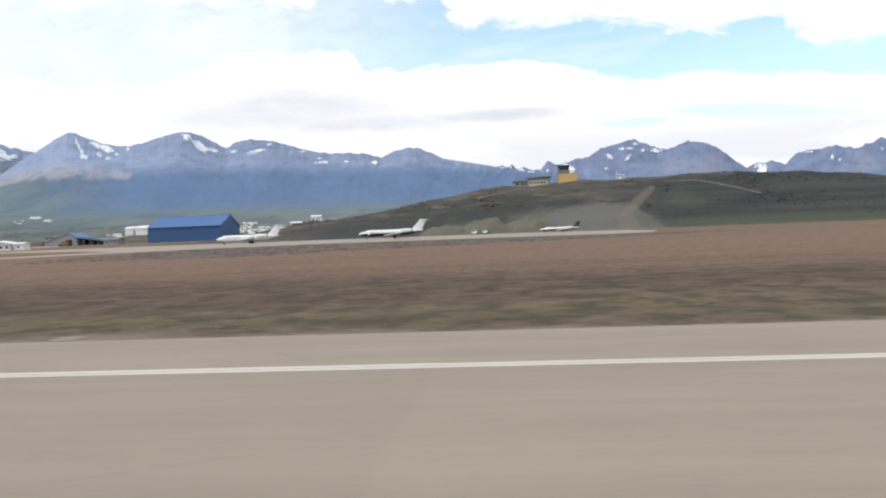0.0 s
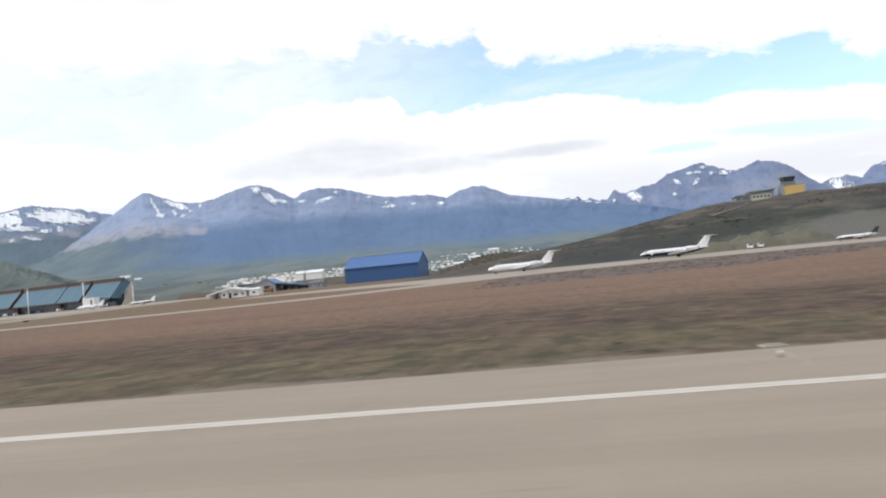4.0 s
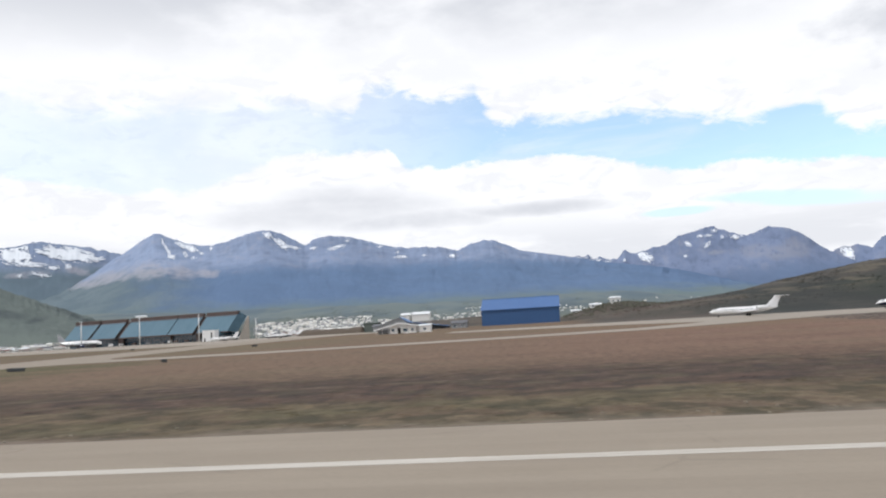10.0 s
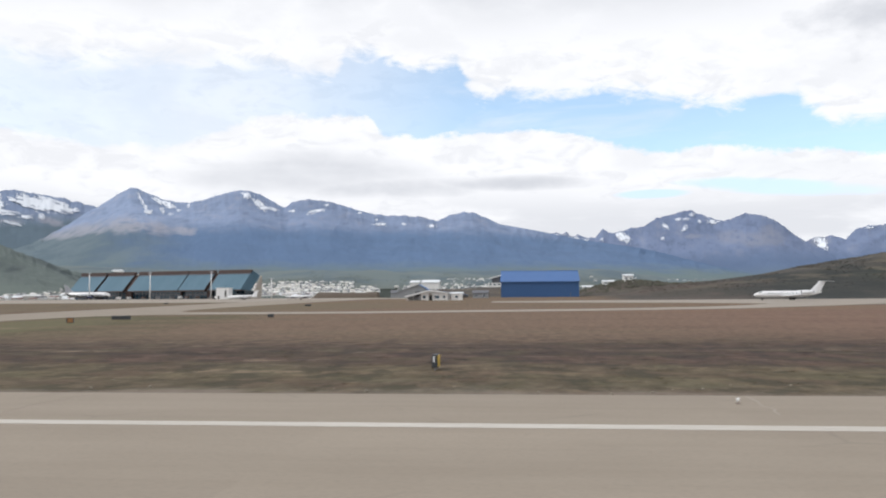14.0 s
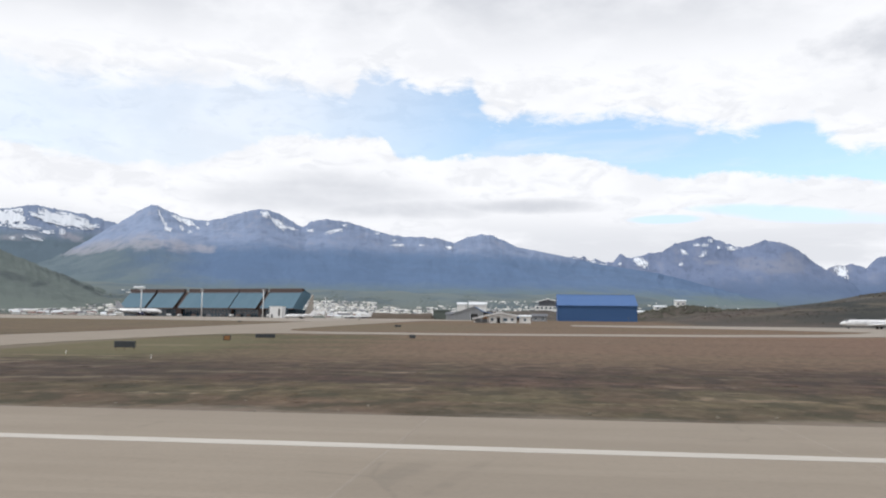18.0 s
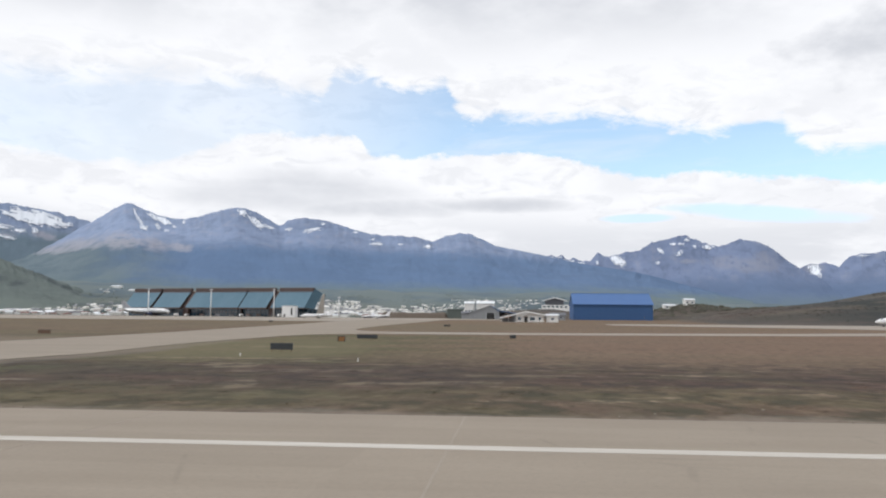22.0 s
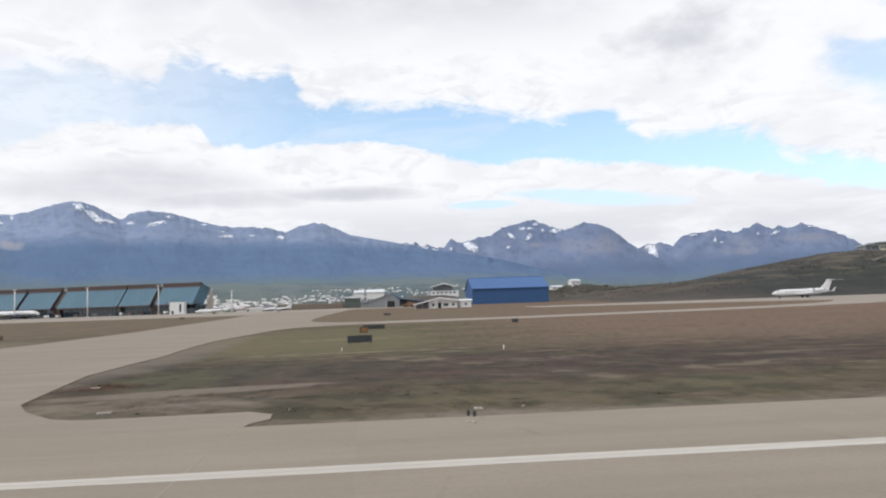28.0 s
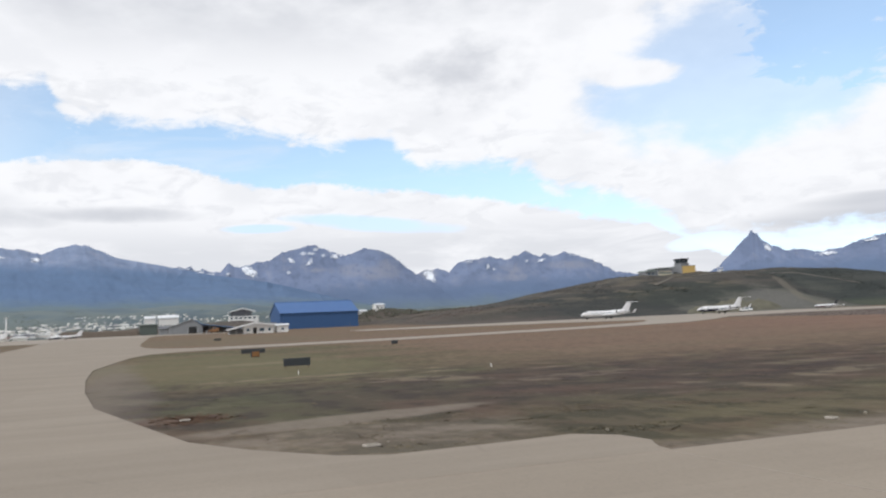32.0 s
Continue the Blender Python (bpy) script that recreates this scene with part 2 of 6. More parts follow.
def ground_material():
    m = bpy.data.materials.new("dry tundra grass")
    m.use_nodes = True
    n = Net(m.node_tree)
    at = n.add("ShaderNodeTexCoord").outputs["Object"]
    p = n.add("ShaderNodeSeparateXYZ", Vector=at).outputs
    long_ = n.noise(n.stretch(at, 0.012, 0.055, 0.05), 1.0, 6, 0.6)
    mid = n.noise(n.stretch(at, 0.11, 0.11, 0.3), 1.0, 7, 0.62)
    patchy = n.noise(n.stretch(at, 0.11, 0.085, 0.3, 31.0), 1.0, 7, 0.62)
    olive = n.noise(n.stretch(at, 0.050, 0.060, 0.3, 77.0), 1.0, 7, 0.6)
    pale = n.noise(n.stretch(at, 0.10, 0.20, 0.3, 140.0), 1.0, 6, 0.58)
    fine = n.noise(n.stretch(at, 1.1, 0.55, 1.1), 1.0, 6, 0.68)
    clump = n.noise(at, 0.16, 6, 0.6)
    tussock = n.noise(n.stretch(at, 0.42, 0.17, 0.4, 9.0), 1.0, 5, 0.62)
    y = n.math("ADD", p[1], n.math("MULTIPLY", n.math("SUBTRACT", long_, 0.5), 14.0))
    y = n.math("ADD", y, n.math("MULTIPLY", n.math("SUBTRACT", mid, 0.5), 7.0))
    near = n.ramp(n.math("DIVIDE", y, 240.0, clamp=True), [
        (0.033, (0.126, 0.110, 0.082)), (0.055, (0.112, 0.099, 0.066)), (0.075, (0.112, 0.098, 0.058)), (0.108, (0.110, 0.092, 0.057)), (0.128, (0.056, 0.040, 0.035)),
        (0.222, (0.058, 0.040, 0.035)), (0.266, (0.130, 0.090, 0.066)), (0.42, (0.174, 0.115, 0.087)), (0.70, (0.186, 0.121, 0.091)), (1.0, (0.166, 0.122, 0.082))])
    bands = n.noise(n.stretch(at, 0.010, 0.075, 0.05, 12.0), 1.0, 6, 0.6)
    near = n.mix(n.math("MULTIPLY", n.step(bands, 0.49, 0.63), 0.60), near, (0.150, 0.118, 0.082))
    near = n.mix(n.math("MULTIPLY", n.step(bands, 0.49, 0.38), 0.50), near, (0.118, 0.076, 0.058))
    near = n.mix(n.math("MULTIPLY", n.math("MULTIPLY", n.step(n.math("ADD", p[0], n.math("MULTIPLY", n.math("SUBTRACT", mid, 0.5), 60.0)), 55.0, -15.0), n.step(p[1], 56.0, 70.0)), 0.50), near, (0.142, 0.112, 0.078))
    near = n.mix(n.math("MULTIPLY", n.math("MULTIPLY", n.step(n.math("ADD", p[0], n.math("MULTIPLY", n.math("SUBTRACT", mid, 0.5), 60.0)), 25.0, 85.0), n.math("MULTIPLY", n.step(y, 24.0, 32.0), n.step(y, 64.0, 52.0))), 0.62), near, (0.122, 0.088, 0.062))
    close = n.step(p[1], 105.0, 45.0)
    rough_west = n.step(p[0], 10.0, -60.0)
    near = n.mix(n.math("MULTIPLY", n.math("MULTIPLY", n.step(olive, 0.46, 0.64), close), 0.45), near, (0.092, 0.081, 0.048))
    west = n.math("MULTIPLY", n.step(n.math("ADD", p[0], n.math("MULTIPLY", n.math("SUBTRACT", mid, 0.5), 40.0)), -50.0, -85.0), n.math("MULTIPLY", n.step(p[1], 190.0, 150.0), n.step(p[1], 18.0, 34.0)))
    near = n.mix(n.math("MULTIPLY", n.math("MULTIPLY", west, n.math("ADD", 0.48, n.math("MULTIPLY", n.step(olive, 0.42, 0.58), 0.52))), 0.95), near, (0.082, 0.086, 0.045))
    heathy = n.step(y, 20.0, 31.0)
    near = n.mix(n.math("MULTIPLY", n.math("MULTIPLY", n.math("MULTIPLY", n.step(patchy, 0.47, 0.60), n.step(p[1], 75.0, 40.0)), n.math("ADD", 0.25, n.math("MULTIPLY", heathy, 0.75))), n.math("ADD", 0.52, n.math("MULTIPLY", rough_west, 0.34))), near, (0.046, 0.033, 0.029))
    near = n.mix(n.math("MULTIPLY", n.math("MULTIPLY", n.step(pale, 0.59, 0.68), n.step(p[1], 75.0, 55.0)), n.math("ADD", 0.15, n.math("MULTIPLY", rough_west, 0.75))), near, (0.30, 0.25, 0.185))
    near = n.mix(n.math("MULTIPLY", n.step(mid, 0.52, 0.74), n.math("ADD", 0.10, n.math("MULTIPLY", n.step(p[1], 48.0, 75.0), 0.20))), near, (0.20, 0.148, 0.105))
    near = n.mix(n.math("MULTIPLY", n.step(fine, 0.58, 0.36), 0.42), near, (0.046, 0.036, 0.028))
    near = n.mix(n.math("MULTIPLY", n.step(fine, 0.52, 0.70), 0.26), near, (0.22, 0.175, 0.125))
    near = n.mix(n.math("MULTIPLY", n.math("MULTIPLY", n.step(tussock, 0.48, 0.62), n.step(p[1], 80.0, 50.0)), 0.58), near, (0.056, 0.047, 0.029))
    near = n.mix(n.math("MULTIPLY", n.step(tussock, 0.46, 0.34), 0.22), near, (0.200, 0.145, 0.100))
    near = n.mix(1.0, near, (1.03, 0.962, 0.93), "MULTIPLY")

    def oval(a0, b0, ra, rb, lean, rag, by, lo=1.3, hi=0.4, up_=False):
        """A ragged oval lying on the land, or on a slope by its height."""
        e_ = n.math("SUBTRACT", p[0], a0)
        f_ = n.math("DIVIDE", n.math("SUBTRACT", n.math("SUBTRACT", p[2] if up_ else p[1], b0), n.math("MULTIPLY", e_, lean)), rb)
        e_ = n.math("DIVIDE", e_, ra)
        d_ = n.math("ADD", n.math("ADD", n.math("MULTIPLY", e_, e_), n.math("MULTIPLY", f_, f_)), n.math("MULTIPLY", n.math("SUBTRACT", by, 0.5), rag))
        return n.step(d_, lo, hi)

    wobble = n.math("MULTIPLY", n.math("SUBTRACT", mid, 0.5), 14.0)
    # the grass corner by the taxiway: olive meadow, green lawn, heath, straw streaks, a red patch
    near = n.mix(n.math("MULTIPLY", oval(-99.0, 98.0, 17.0, 46.0, 0.0, 2.0, mid), 0.62), near, (0.134, 0.118, 0.066))
    near = n.mix(n.math("MULTIPLY", oval(-84.0, 250.0, 34.0, 72.0, 0.0, 2.4, mid), 0.50), near, (0.132, 0.110, 0.070))
    near = n.mix(n.math("MULTIPLY", n.step(n.math("ADD", p[0], wobble), -138.0, -146.0), 0.55), near, n.mix(n.step(mid, 0.42, 0.60), (0.134, 0.112, 0.070), (0.098, 0.076, 0.054)))
    near = n.mix(n.math("MULTIPLY", oval(-101.0, 39.5, 11.0, 13.0, 0.2, 2.4, mid), 0.85), near, n.mix(n.step(olive, 0.40, 0.60), (0.092, 0.088, 0.049), (0.073, 0.077, 0.042)))
    near = n.mix(n.math("MULTIPLY", oval(-82.0, 38.0, 24.0, 19.0, 0.10, 4.0, patchy), 0.62), near, (0.060, 0.041, 0.035))
    near = n.mix(n.math("MULTIPLY", oval(-86.0, 17.5, 16.0, 6.0, 0.0, 5.0, tussock), 0.50), near, (0.098, 0.088, 0.050))
    for a0, b0, ra, rb, lean, much in ((-97.0, 67.6, 14.0, 1.5, 0.06, 0.60), (-89.0, 52.0, 3.6, 4.5, -1.2, 0.62), (-79.5, 43.5, 8.0, 2.6, 0.2, 0.55), (-80.2, 27.4, 1.9, 3.0, -2.0, 0.60), (-68.8, 29.4, 5.0, 1.7, 0.3, 0.60), (-60.0, 40.0, 6.0, 1.8, 0.1, 0.40), (-95.0, 100.0, 7.0, 3.0, 0.0, 0.35)):
        near = n.mix(n.math("MULTIPLY", oval(a0, b0, ra, rb, lean, 6.0, tussock), much * 0.66), near, (0.270, 0.220, 0.155))
    near = n.mix(n.math("MULTIPLY", oval(-97.5, 18.0, 7.5, 4.2, 0.1, 4.5, tussock), 0.7), near, (0.082, 0.067, 0.046))
    near = n.mix(n.math("MULTIPLY", n.math("MULTIPLY", n.step(n.math("ADD", p[0], wobble), -50.0, -72.0), n.math("MULTIPLY", n.step(p[1], 12.0, 20.0), n.step(p[1], 70.0, 52.0))), n.math("MULTIPLY", n.step(patchy, 0.42, 0.56), 0.24)), near, (0.050, 0.037, 0.032))
    # clumps of heath, straw, moss and rusty weeds a few paces across
    turf = n.step(p[1], 85.0, 52.0)
    clod = n.noise(n.stretch(at, 0.34, 0.24, 0.3, 63.0), 1.0, 6, 0.62)
    moss = n.noise(n.stretch(at, 0.15, 0.17, 0.3, 7.0), 1.0, 6, 0.60)
    near = n.mix(n.math("MULTIPLY", n.math("MULTIPLY", n.step(moss, 0.52, 0.62), turf), 0.34), near, (0.086, 0.084, 0.046))
    near = n.mix(n.math("MULTIPLY", n.math("MULTIPLY", n.step(moss, 0.48, 0.38), turf), 0.38), near, (0.104, 0.064, 0.048))
    near = n.mix(n.math("MULTIPLY", n.math("MULTIPLY", n.step(clod, 0.50, 0.58), turf), 0.74), near, n.mix(heathy, (0.048, 0.044, 0.028), (0.042, 0.031, 0.028)))
    near = n.mix(n.math("MULTIPLY", n.math("MULTIPLY", n.step(clod, 0.43, 0.33), turf), 0.30), near, (0.160, 0.130, 0.090))
    near = n.mix(n.math("MULTIPLY", oval(-109.2, 31.6, 1.9, 2.2, 0.0, 5.0, tussock), 0.55), near, (0.130, 0.076, 0.060))
    near = n.mix(n.math("MULTIPLY", oval(-112.5, 62.0, 3.2, 36.0, 0.0, 1.6, mid), 0.60), near, (0.118, 0.098, 0.084))
    # bare gravel along the pavement, round the corner by the taxiway, and a worn cart track
    wob = n.math("MULTIPLY", n.math("SUBTRACT", mid, 0.5), 12.0)
    verge = n.step(n.math("ADD", p[1], wob), 11.5, 8.6)
    bent = n.math("MULTIPLY", n.math("SUBTRACT", mid, 0.5), 4.0)
    corner = n.step(n.math("ADD", n.math("ADD", n.math("POWER", n.math("DIVIDE", n.math("ADD", p[0], 105.0), 9.0), 2.0), n.math("POWER", n.math("DIVIDE", n.math("SUBTRACT", p[1], 17.0), 5.5), 2.0)), bent), 1.4, 0.3)
    side = n.math("MULTIPLY", n.step(n.math("ADD", p[0], wob), -109.5, -114.0), n.math("MULTIPLY", n.step(p[1], 150.0, 110.0), 0.6))
    track = oval(-102.5, 25.4, 8.5, 2.1, 0.28, 2.4, mid)
    bare = n.math("MAXIMUM", track, n.math("MAXIMUM", verge, n.math("MAXIMUM", n.math("MULTIPLY", corner, n.math("ADD", 0.42, n.math("MULTIPLY", n.step(clod, 0.54, 0.40), 0.58))), side)))
    near = n.mix(n.math("MULTIPLY", bare, n.math("ADD", 0.34, n.math("MULTIPLY", fine, 0.7))), near, (0.205, 0.172, 0.140))
    # rough grey bank under the eastern taxiway
    bank_ = n.math("MULTIPLY", n.step(n.math("ADD", p[0], wob), 88.0, 112.0), n.math("MULTIPLY", n.step(n.math("ADD", n.math("SUBTRACT", p[1], n.math("MAXIMUM", 0.0, n.math("MULTIPLY", n.math("SUBTRACT", p[0], 150.0), 0.6))), n.math("MULTIPLY", wob, 1.5)), 142.0, 166.0), n.step(p[1], 275.0, 262.0)))
    bank_ = n.math("MULTIPLY", bank_, n.step(p[0], 330.0, 250.0))
    near = n.mix(n.math("MULTIPLY", bank_, 0.85), near, n.mix(n.step(clump, 0.4, 0.6), (0.096, 0.077, 0.069), (0.128, 0.106, 0.094)))
    # the hill: dark heath with scree; farther off the hillside over the town: meadow and wood, blued by painted haze
    height = n.math("ADD", p[2], n.math("MULTIPLY", n.math("SUBTRACT", clump, 0.5), 5.0))
    blot = n.noise(n.stretch(at, 0.030, 0.030, 0.16), 1.0, 8, 0.66)
    up = n.math("ADD", n.math("MULTIPLY", n.step(height, 14.0, 32.0), 0.22), blot)
    heath = n.mix(n.step(up, 0.46, 0.76), (0.039, 0.042, 0.041), (0.078, 0.071, 0.063))
    heath = n.mix(n.math("MULTIPLY", n.step(fine, 0.58, 0.36), 0.30), heath, (0.034, 0.038, 0.032))
    # dark scrub on the slope below the tower, slate-green heath east of the gully, a brighter foot
    heath = n.mix(n.math("MULTIPLY", oval(205.0, 19.0, 46.0, 7.0, 0.06, 2.4, blot, up_=True), 0.75), heath, (0.040, 0.046, 0.040))
    east_ = n.step(n.math("ADD", p[0], n.math("MULTIPLY", n.math("SUBTRACT", blot, 0.5), 26.0)), 284.0, 294.0)
    band_ = n.noise(n.stretch(at, 0.010, 0.030, 0.22, 50.0), 1.0, 6, 0.6)
    heath = n.mix(n.math("MULTIPLY", east_, n.step(p[2], 36.0, 33.0)), heath, n.mix(n.step(band_, 0.38, 0.64), (0.033, 0.039, 0.037), (0.052, 0.055, 0.050)))
    heath = n.mix(n.math("MULTIPLY", n.math("MULTIPLY", east_, n.step(p[2], 12.0, 8.0)), 0.6), heath, (0.066, 0.076, 0.048))
    heath = n.mix(n.math("MULTIPLY", n.step(n.math("ADD", p[0], n.math("MULTIPLY", n.math("SUBTRACT", blot, 0.5), 90.0)), 120.0, 84.0), 0.7), heath, n.mix(n.step(blot, 0.42, 0.60), (0.112, 0.086, 0.072), (0.072, 0.064, 0.054)))
    # pale stony patches along the crest
    ledge = n.noise(n.stretch(at, 0.045, 0.05, 0.35, 21.0), 1.0, 7, 0.62)
    heath = n.mix(n.math("MULTIPLY", n.math("MULTIPLY", n.step(ledge, 0.50, 0.64), n.step(n.math("SUBTRACT", p[2], n.math("MULTIPLY", p[0], 0.07)), 3.0, 10.0)), n.math("MULTIPLY", n.step(p[0], 310.0, 270.0), 0.6)), heath, (0.138, 0.120, 0.090))
    # smooth grey-green spoil along the hill's foot, highest below the tower, and pale sand beside it
    crown_ = n.ramp(n.math("DIVIDE", n.math("SUBTRACT", p[0], 100.0), 250.0, clamp=True), [(0.0, 0.0), (0.27, 0.05), (0.33, 0.46), (0.44, 0.50), (0.56, 0.72), (0.64, 0.82), (0.70, 0.70), (0.74, 0.0), (1.0, 0.0)])
    over = n.math("SUBTRACT", n.math("MULTIPLY", crown_, 26.0), n.math("ADD", p[2], n.math("MULTIPLY", n.math("SUBTRACT", clump, 0.5), 9.0)))
    spoil = n.mix(n.step(blot, 0.40, 0.62), (0.118, 0.115, 0.096), (0.088, 0.090, 0.078))
    over = n.math("ADD", over, n.math("MULTIPLY", n.math("SUBTRACT", blot, 0.5), 22.0))
    heath = n.mix(n.step(over, -3.5, 3.5), heath, spoil)
    grey_scree = oval(250.0, 12.5, 20.0, 6.5, 0.10, 1.8, blot, up_=True)
    heath = n.mix(n.math("MULTIPLY", grey_scree, 0.8), heath, n.mix(n.step(fine, 0.4, 0.6), (0.128, 0.124, 0.116), (0.104, 0.102, 0.096)))
    heath = n.mix(n.math("MULTIPLY", oval(302.0, 20.0, 14.0, 5.5, 0.0, 4.5, blot, up_=True), 0.30), heath, (0.100, 0.102, 0.086))
    sand = n.math("MAXIMUM", oval(276.0, 18.5, 13.0, 2.6, 0.70, 6.0, blot, up_=True), oval(268.0, 9.0, 6.0, 5.5, 0.2, 2.0, blot, up_=True))
    heath = n.mix(n.math("MULTIPLY", sand, 0.55), heath, (0.146, 0.132, 0.108))
    col = n.mix(n.math("MULTIPLY", n.step(n.math("SUBTRACT", p[1], n.math("MULTIPLY", clump, 30.0)), 318.0, 332.0), n.math("MAXIMUM", n.step(p[0], 22.0, 50.0), n.step(p[1], 500.0, 540.0))), near, heath)
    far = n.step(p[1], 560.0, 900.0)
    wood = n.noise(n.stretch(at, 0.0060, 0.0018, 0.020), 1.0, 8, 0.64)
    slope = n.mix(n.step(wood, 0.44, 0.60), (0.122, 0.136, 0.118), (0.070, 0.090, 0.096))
    # haze put into the colour: bluer and paler the farther off
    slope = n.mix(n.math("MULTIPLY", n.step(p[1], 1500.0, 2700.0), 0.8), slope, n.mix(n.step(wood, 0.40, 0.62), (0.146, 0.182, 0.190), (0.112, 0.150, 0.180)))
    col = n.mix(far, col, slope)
    b = n.add("ShaderNodeBsdfPrincipled", Base_Color=col, Roughness=0.95)
    b.inputs["Specular IOR Level"].default_value = 0.15
    k = n.add("ShaderNodeBump", Strength=0.7, Distance=0.12, Height=fine)
    n.tree.links.new(k.outputs[0], b.inputs["Normal"])
    n.tree.links.new(b.outputs[0], n.add("ShaderNodeOutputMaterial").inputs[0])
    return m


def pavement_material(name, light, dark):
    m = bpy.data.materials.new(name)
    m.use_nodes = True
    n = Net(m.node_tree)
    at = n.add("ShaderNodeTexCoord").outputs["Object"]
    streak = n.noise(n.stretch(at, 0.03, 0.45, 1), 1.0, 6, 0.6)
    stain = n.noise(n.stretch(at, 0.12, 0.2, 1), 1.0, 5, 0.6)
    grit = n.noise(at, 9.0, 4, 0.7)
    f = n.step(n.math("ADD", n.math("MULTIPLY", streak, 0.6), n.math("MULTIPLY", stain, 0.4)), 0.34, 0.66)
    col = n.mix(f, light, dark)
    pq = n.add("ShaderNodeSeparateXYZ", Vector=at).outputs
    cell = n.tree.nodes.new("ShaderNodeCombineXYZ")
    n.put(cell.inputs[0], n.math("FLOOR", n.math("DIVIDE", pq[0], 13.3)))
    n.put(cell.inputs[1], n.math("FLOOR", n.math("DIVIDE", n.math("ADD", pq[1], 0.35), 4.3)))
    slab = n.add("ShaderNodeTexWhiteNoise", Vector=cell.outputs[0]).outputs["Value"]
    col = n.mix(n.math("MULTIPLY", slab, 0.24), col, tuple(c * 0.80 for c in dark))
    col = n.mix(n.math("MULTIPLY", n.step(grit, 0.45, 0.7), 0.22), col, (0.12, 0.11, 0.095))
    crack = n.add("ShaderNodeTexVoronoi")
    crack.feature = "DISTANCE_TO_EDGE"
    crack.inputs["Scale"].default_value = 0.11
    n.put(crack.inputs["Vector"], n.mix(0.12, at, n.stretch(at, 1, 1, 1, 3.0)))
    line = n.math("MULTIPLY", n.step(crack.outputs[0], 0.012, 0.004), n.step(stain, 0.5, 0.62))
    col = n.mix(n.math("MULTIPLY", line, 0.18), col, (0.10, 0.092, 0.08))
    b = n.add("ShaderNodeBsdfPrincipled", Base_Color=col, Roughness=0.88)
    b.inputs["Specular IOR Level"].default_value = 0.25
    k = n.add("ShaderNodeBump", Strength=0.3, Distance=0.01, Height=grit)
    n.tree.links.new(k.outputs[0], b.inputs["Normal"])
    n.tree.links.new(b.outputs[0], n.add("ShaderNodeOutputMaterial").inputs[0])
    return m


def mountain_material(name, rock, scree, wood, meadow, tree_line, fans, fields=(215.0, 120.0), green_west=False):
    """Rock above woods above meadow, with scree fans lying at (bearing, height, half width, half height, lean)."""
    m = bpy.data.materials.new(name)
    m.use_nodes = True
    n = Net(m.node_tree)
    at = n.add("ShaderNodeTexCoord").outputs["Object"]
    q = n.add("ShaderNodeSeparateXYZ", Vector=at).outputs
    z = q[2]
    rough_ = n.noise(at, 0.006, 8, 0.62)
    ribs = n.noise(n.stretch(at, 0.0060, 0.0045, 0.0080), 1.0, 7, 0.6)
    fine_ = n.noise(n.stretch(at, 0.020, 0.010, 0.016), 1.0, 7, 0.65)
    zz = n.math("ADD", z, n.math("MULTIPLY", n.math("SUBTRACT", rough_, 0.5), 110.0))
    stone = n.mix(n.step(ribs, 0.36, 0.66), tuple(c * 1.05 for c in rock), tuple(c * 0.88 for c in rock))
    stone = n.mix(n.math("MULTIPLY", n.step(fine_, 0.50, 0.70), 0.40), stone, scree)
    stone = n.mix(n.math("MULTIPLY", n.step(fine_, 0.49, 0.34), 0.62), stone, tuple(c * 0.70 for c in rock))
    forest = n.mix(n.step(rough_, 0.38, 0.64), wood, tuple(c * 0.91 for c in wood))
    col = n.mix(n.step(zz, tree_line + 50, tree_line - 50), stone, forest)
    bearing = n.math("MULTIPLY", n.math("ARCTAN2", q[0], q[1]), 57.2958)
    if green_west:
        turn_ = n.math("ADD", bearing, n.math("MULTIPLY", n.math("SUBTRACT", rough_, 0.5), 8.0))
        forest = n.mix(n.step(turn_, -22.0, -30.0), forest, n.mix(n.step(rough_, 0.38, 0.62), (0.136, 0.176, 0.200), (0.108, 0.146, 0.172)))
        # rock darker eastwards; the west keeps a paler, haze-brightened tone
        stone = n.mix(n.step(turn_, -25.0, -18.0), stone, n.mix(1.0, stone, (0.86, 0.87, 0.89), "MULTIPLY"))
        col = n.mix(n.step(zz, tree_line + 50, tree_line - 50), stone, forest)
    far_ = n.math("SQRT", n.math("ADD", n.math("MULTIPLY", q[0], q[0]), n.math("MULTIPLY", q[1], q[1])))
    height = n.math("DIVIDE", n.math("MULTIPLY", z, 4850.0), far_)
    jagged = n.math("ADD", n.math("MULTIPLY", n.math("SUBTRACT", fine_, 0.5), 5.0), n.math("MULTIPLY", n.math("SUBTRACT", ribs, 0.5), 4.5))
    mask = 0.0
    for a0, h0, wa, wh, lean in fans:
        u_ = n.math("DIVIDE", n.math("SUBTRACT", bearing, a0), wa)
        v_ = n.math("DIVIDE", n.math("SUBTRACT", n.math("SUBTRACT", height, h0), n.math("MULTIPLY", u_, lean)), wh)
        d_ = n.math("ADD", n.math("ADD", n.math("MULTIPLY", u_, u_), n.math("MULTIPLY", v_, v_)), jagged)
        mask = n.math("MAXIMUM", mask, n.step(d_, 1.6, 0.0))
    col = n.mix(n.math("MULTIPLY", n.math("MULTIPLY", mask, n.step(n.math("ADD", fine_, ribs), 0.70, 1.02)), 0.74), col, n.mix(fine_, scree, tuple(c * 0.86 for c in scree)))
    col = n.mix(n.step(zz, *fields), col, meadow)
    b = n.add("ShaderNodeBsdfPrincipled", Base_Color=col, Roughness=0.95)
    b.inputs["Specular IOR Level"].default_value = 0.1
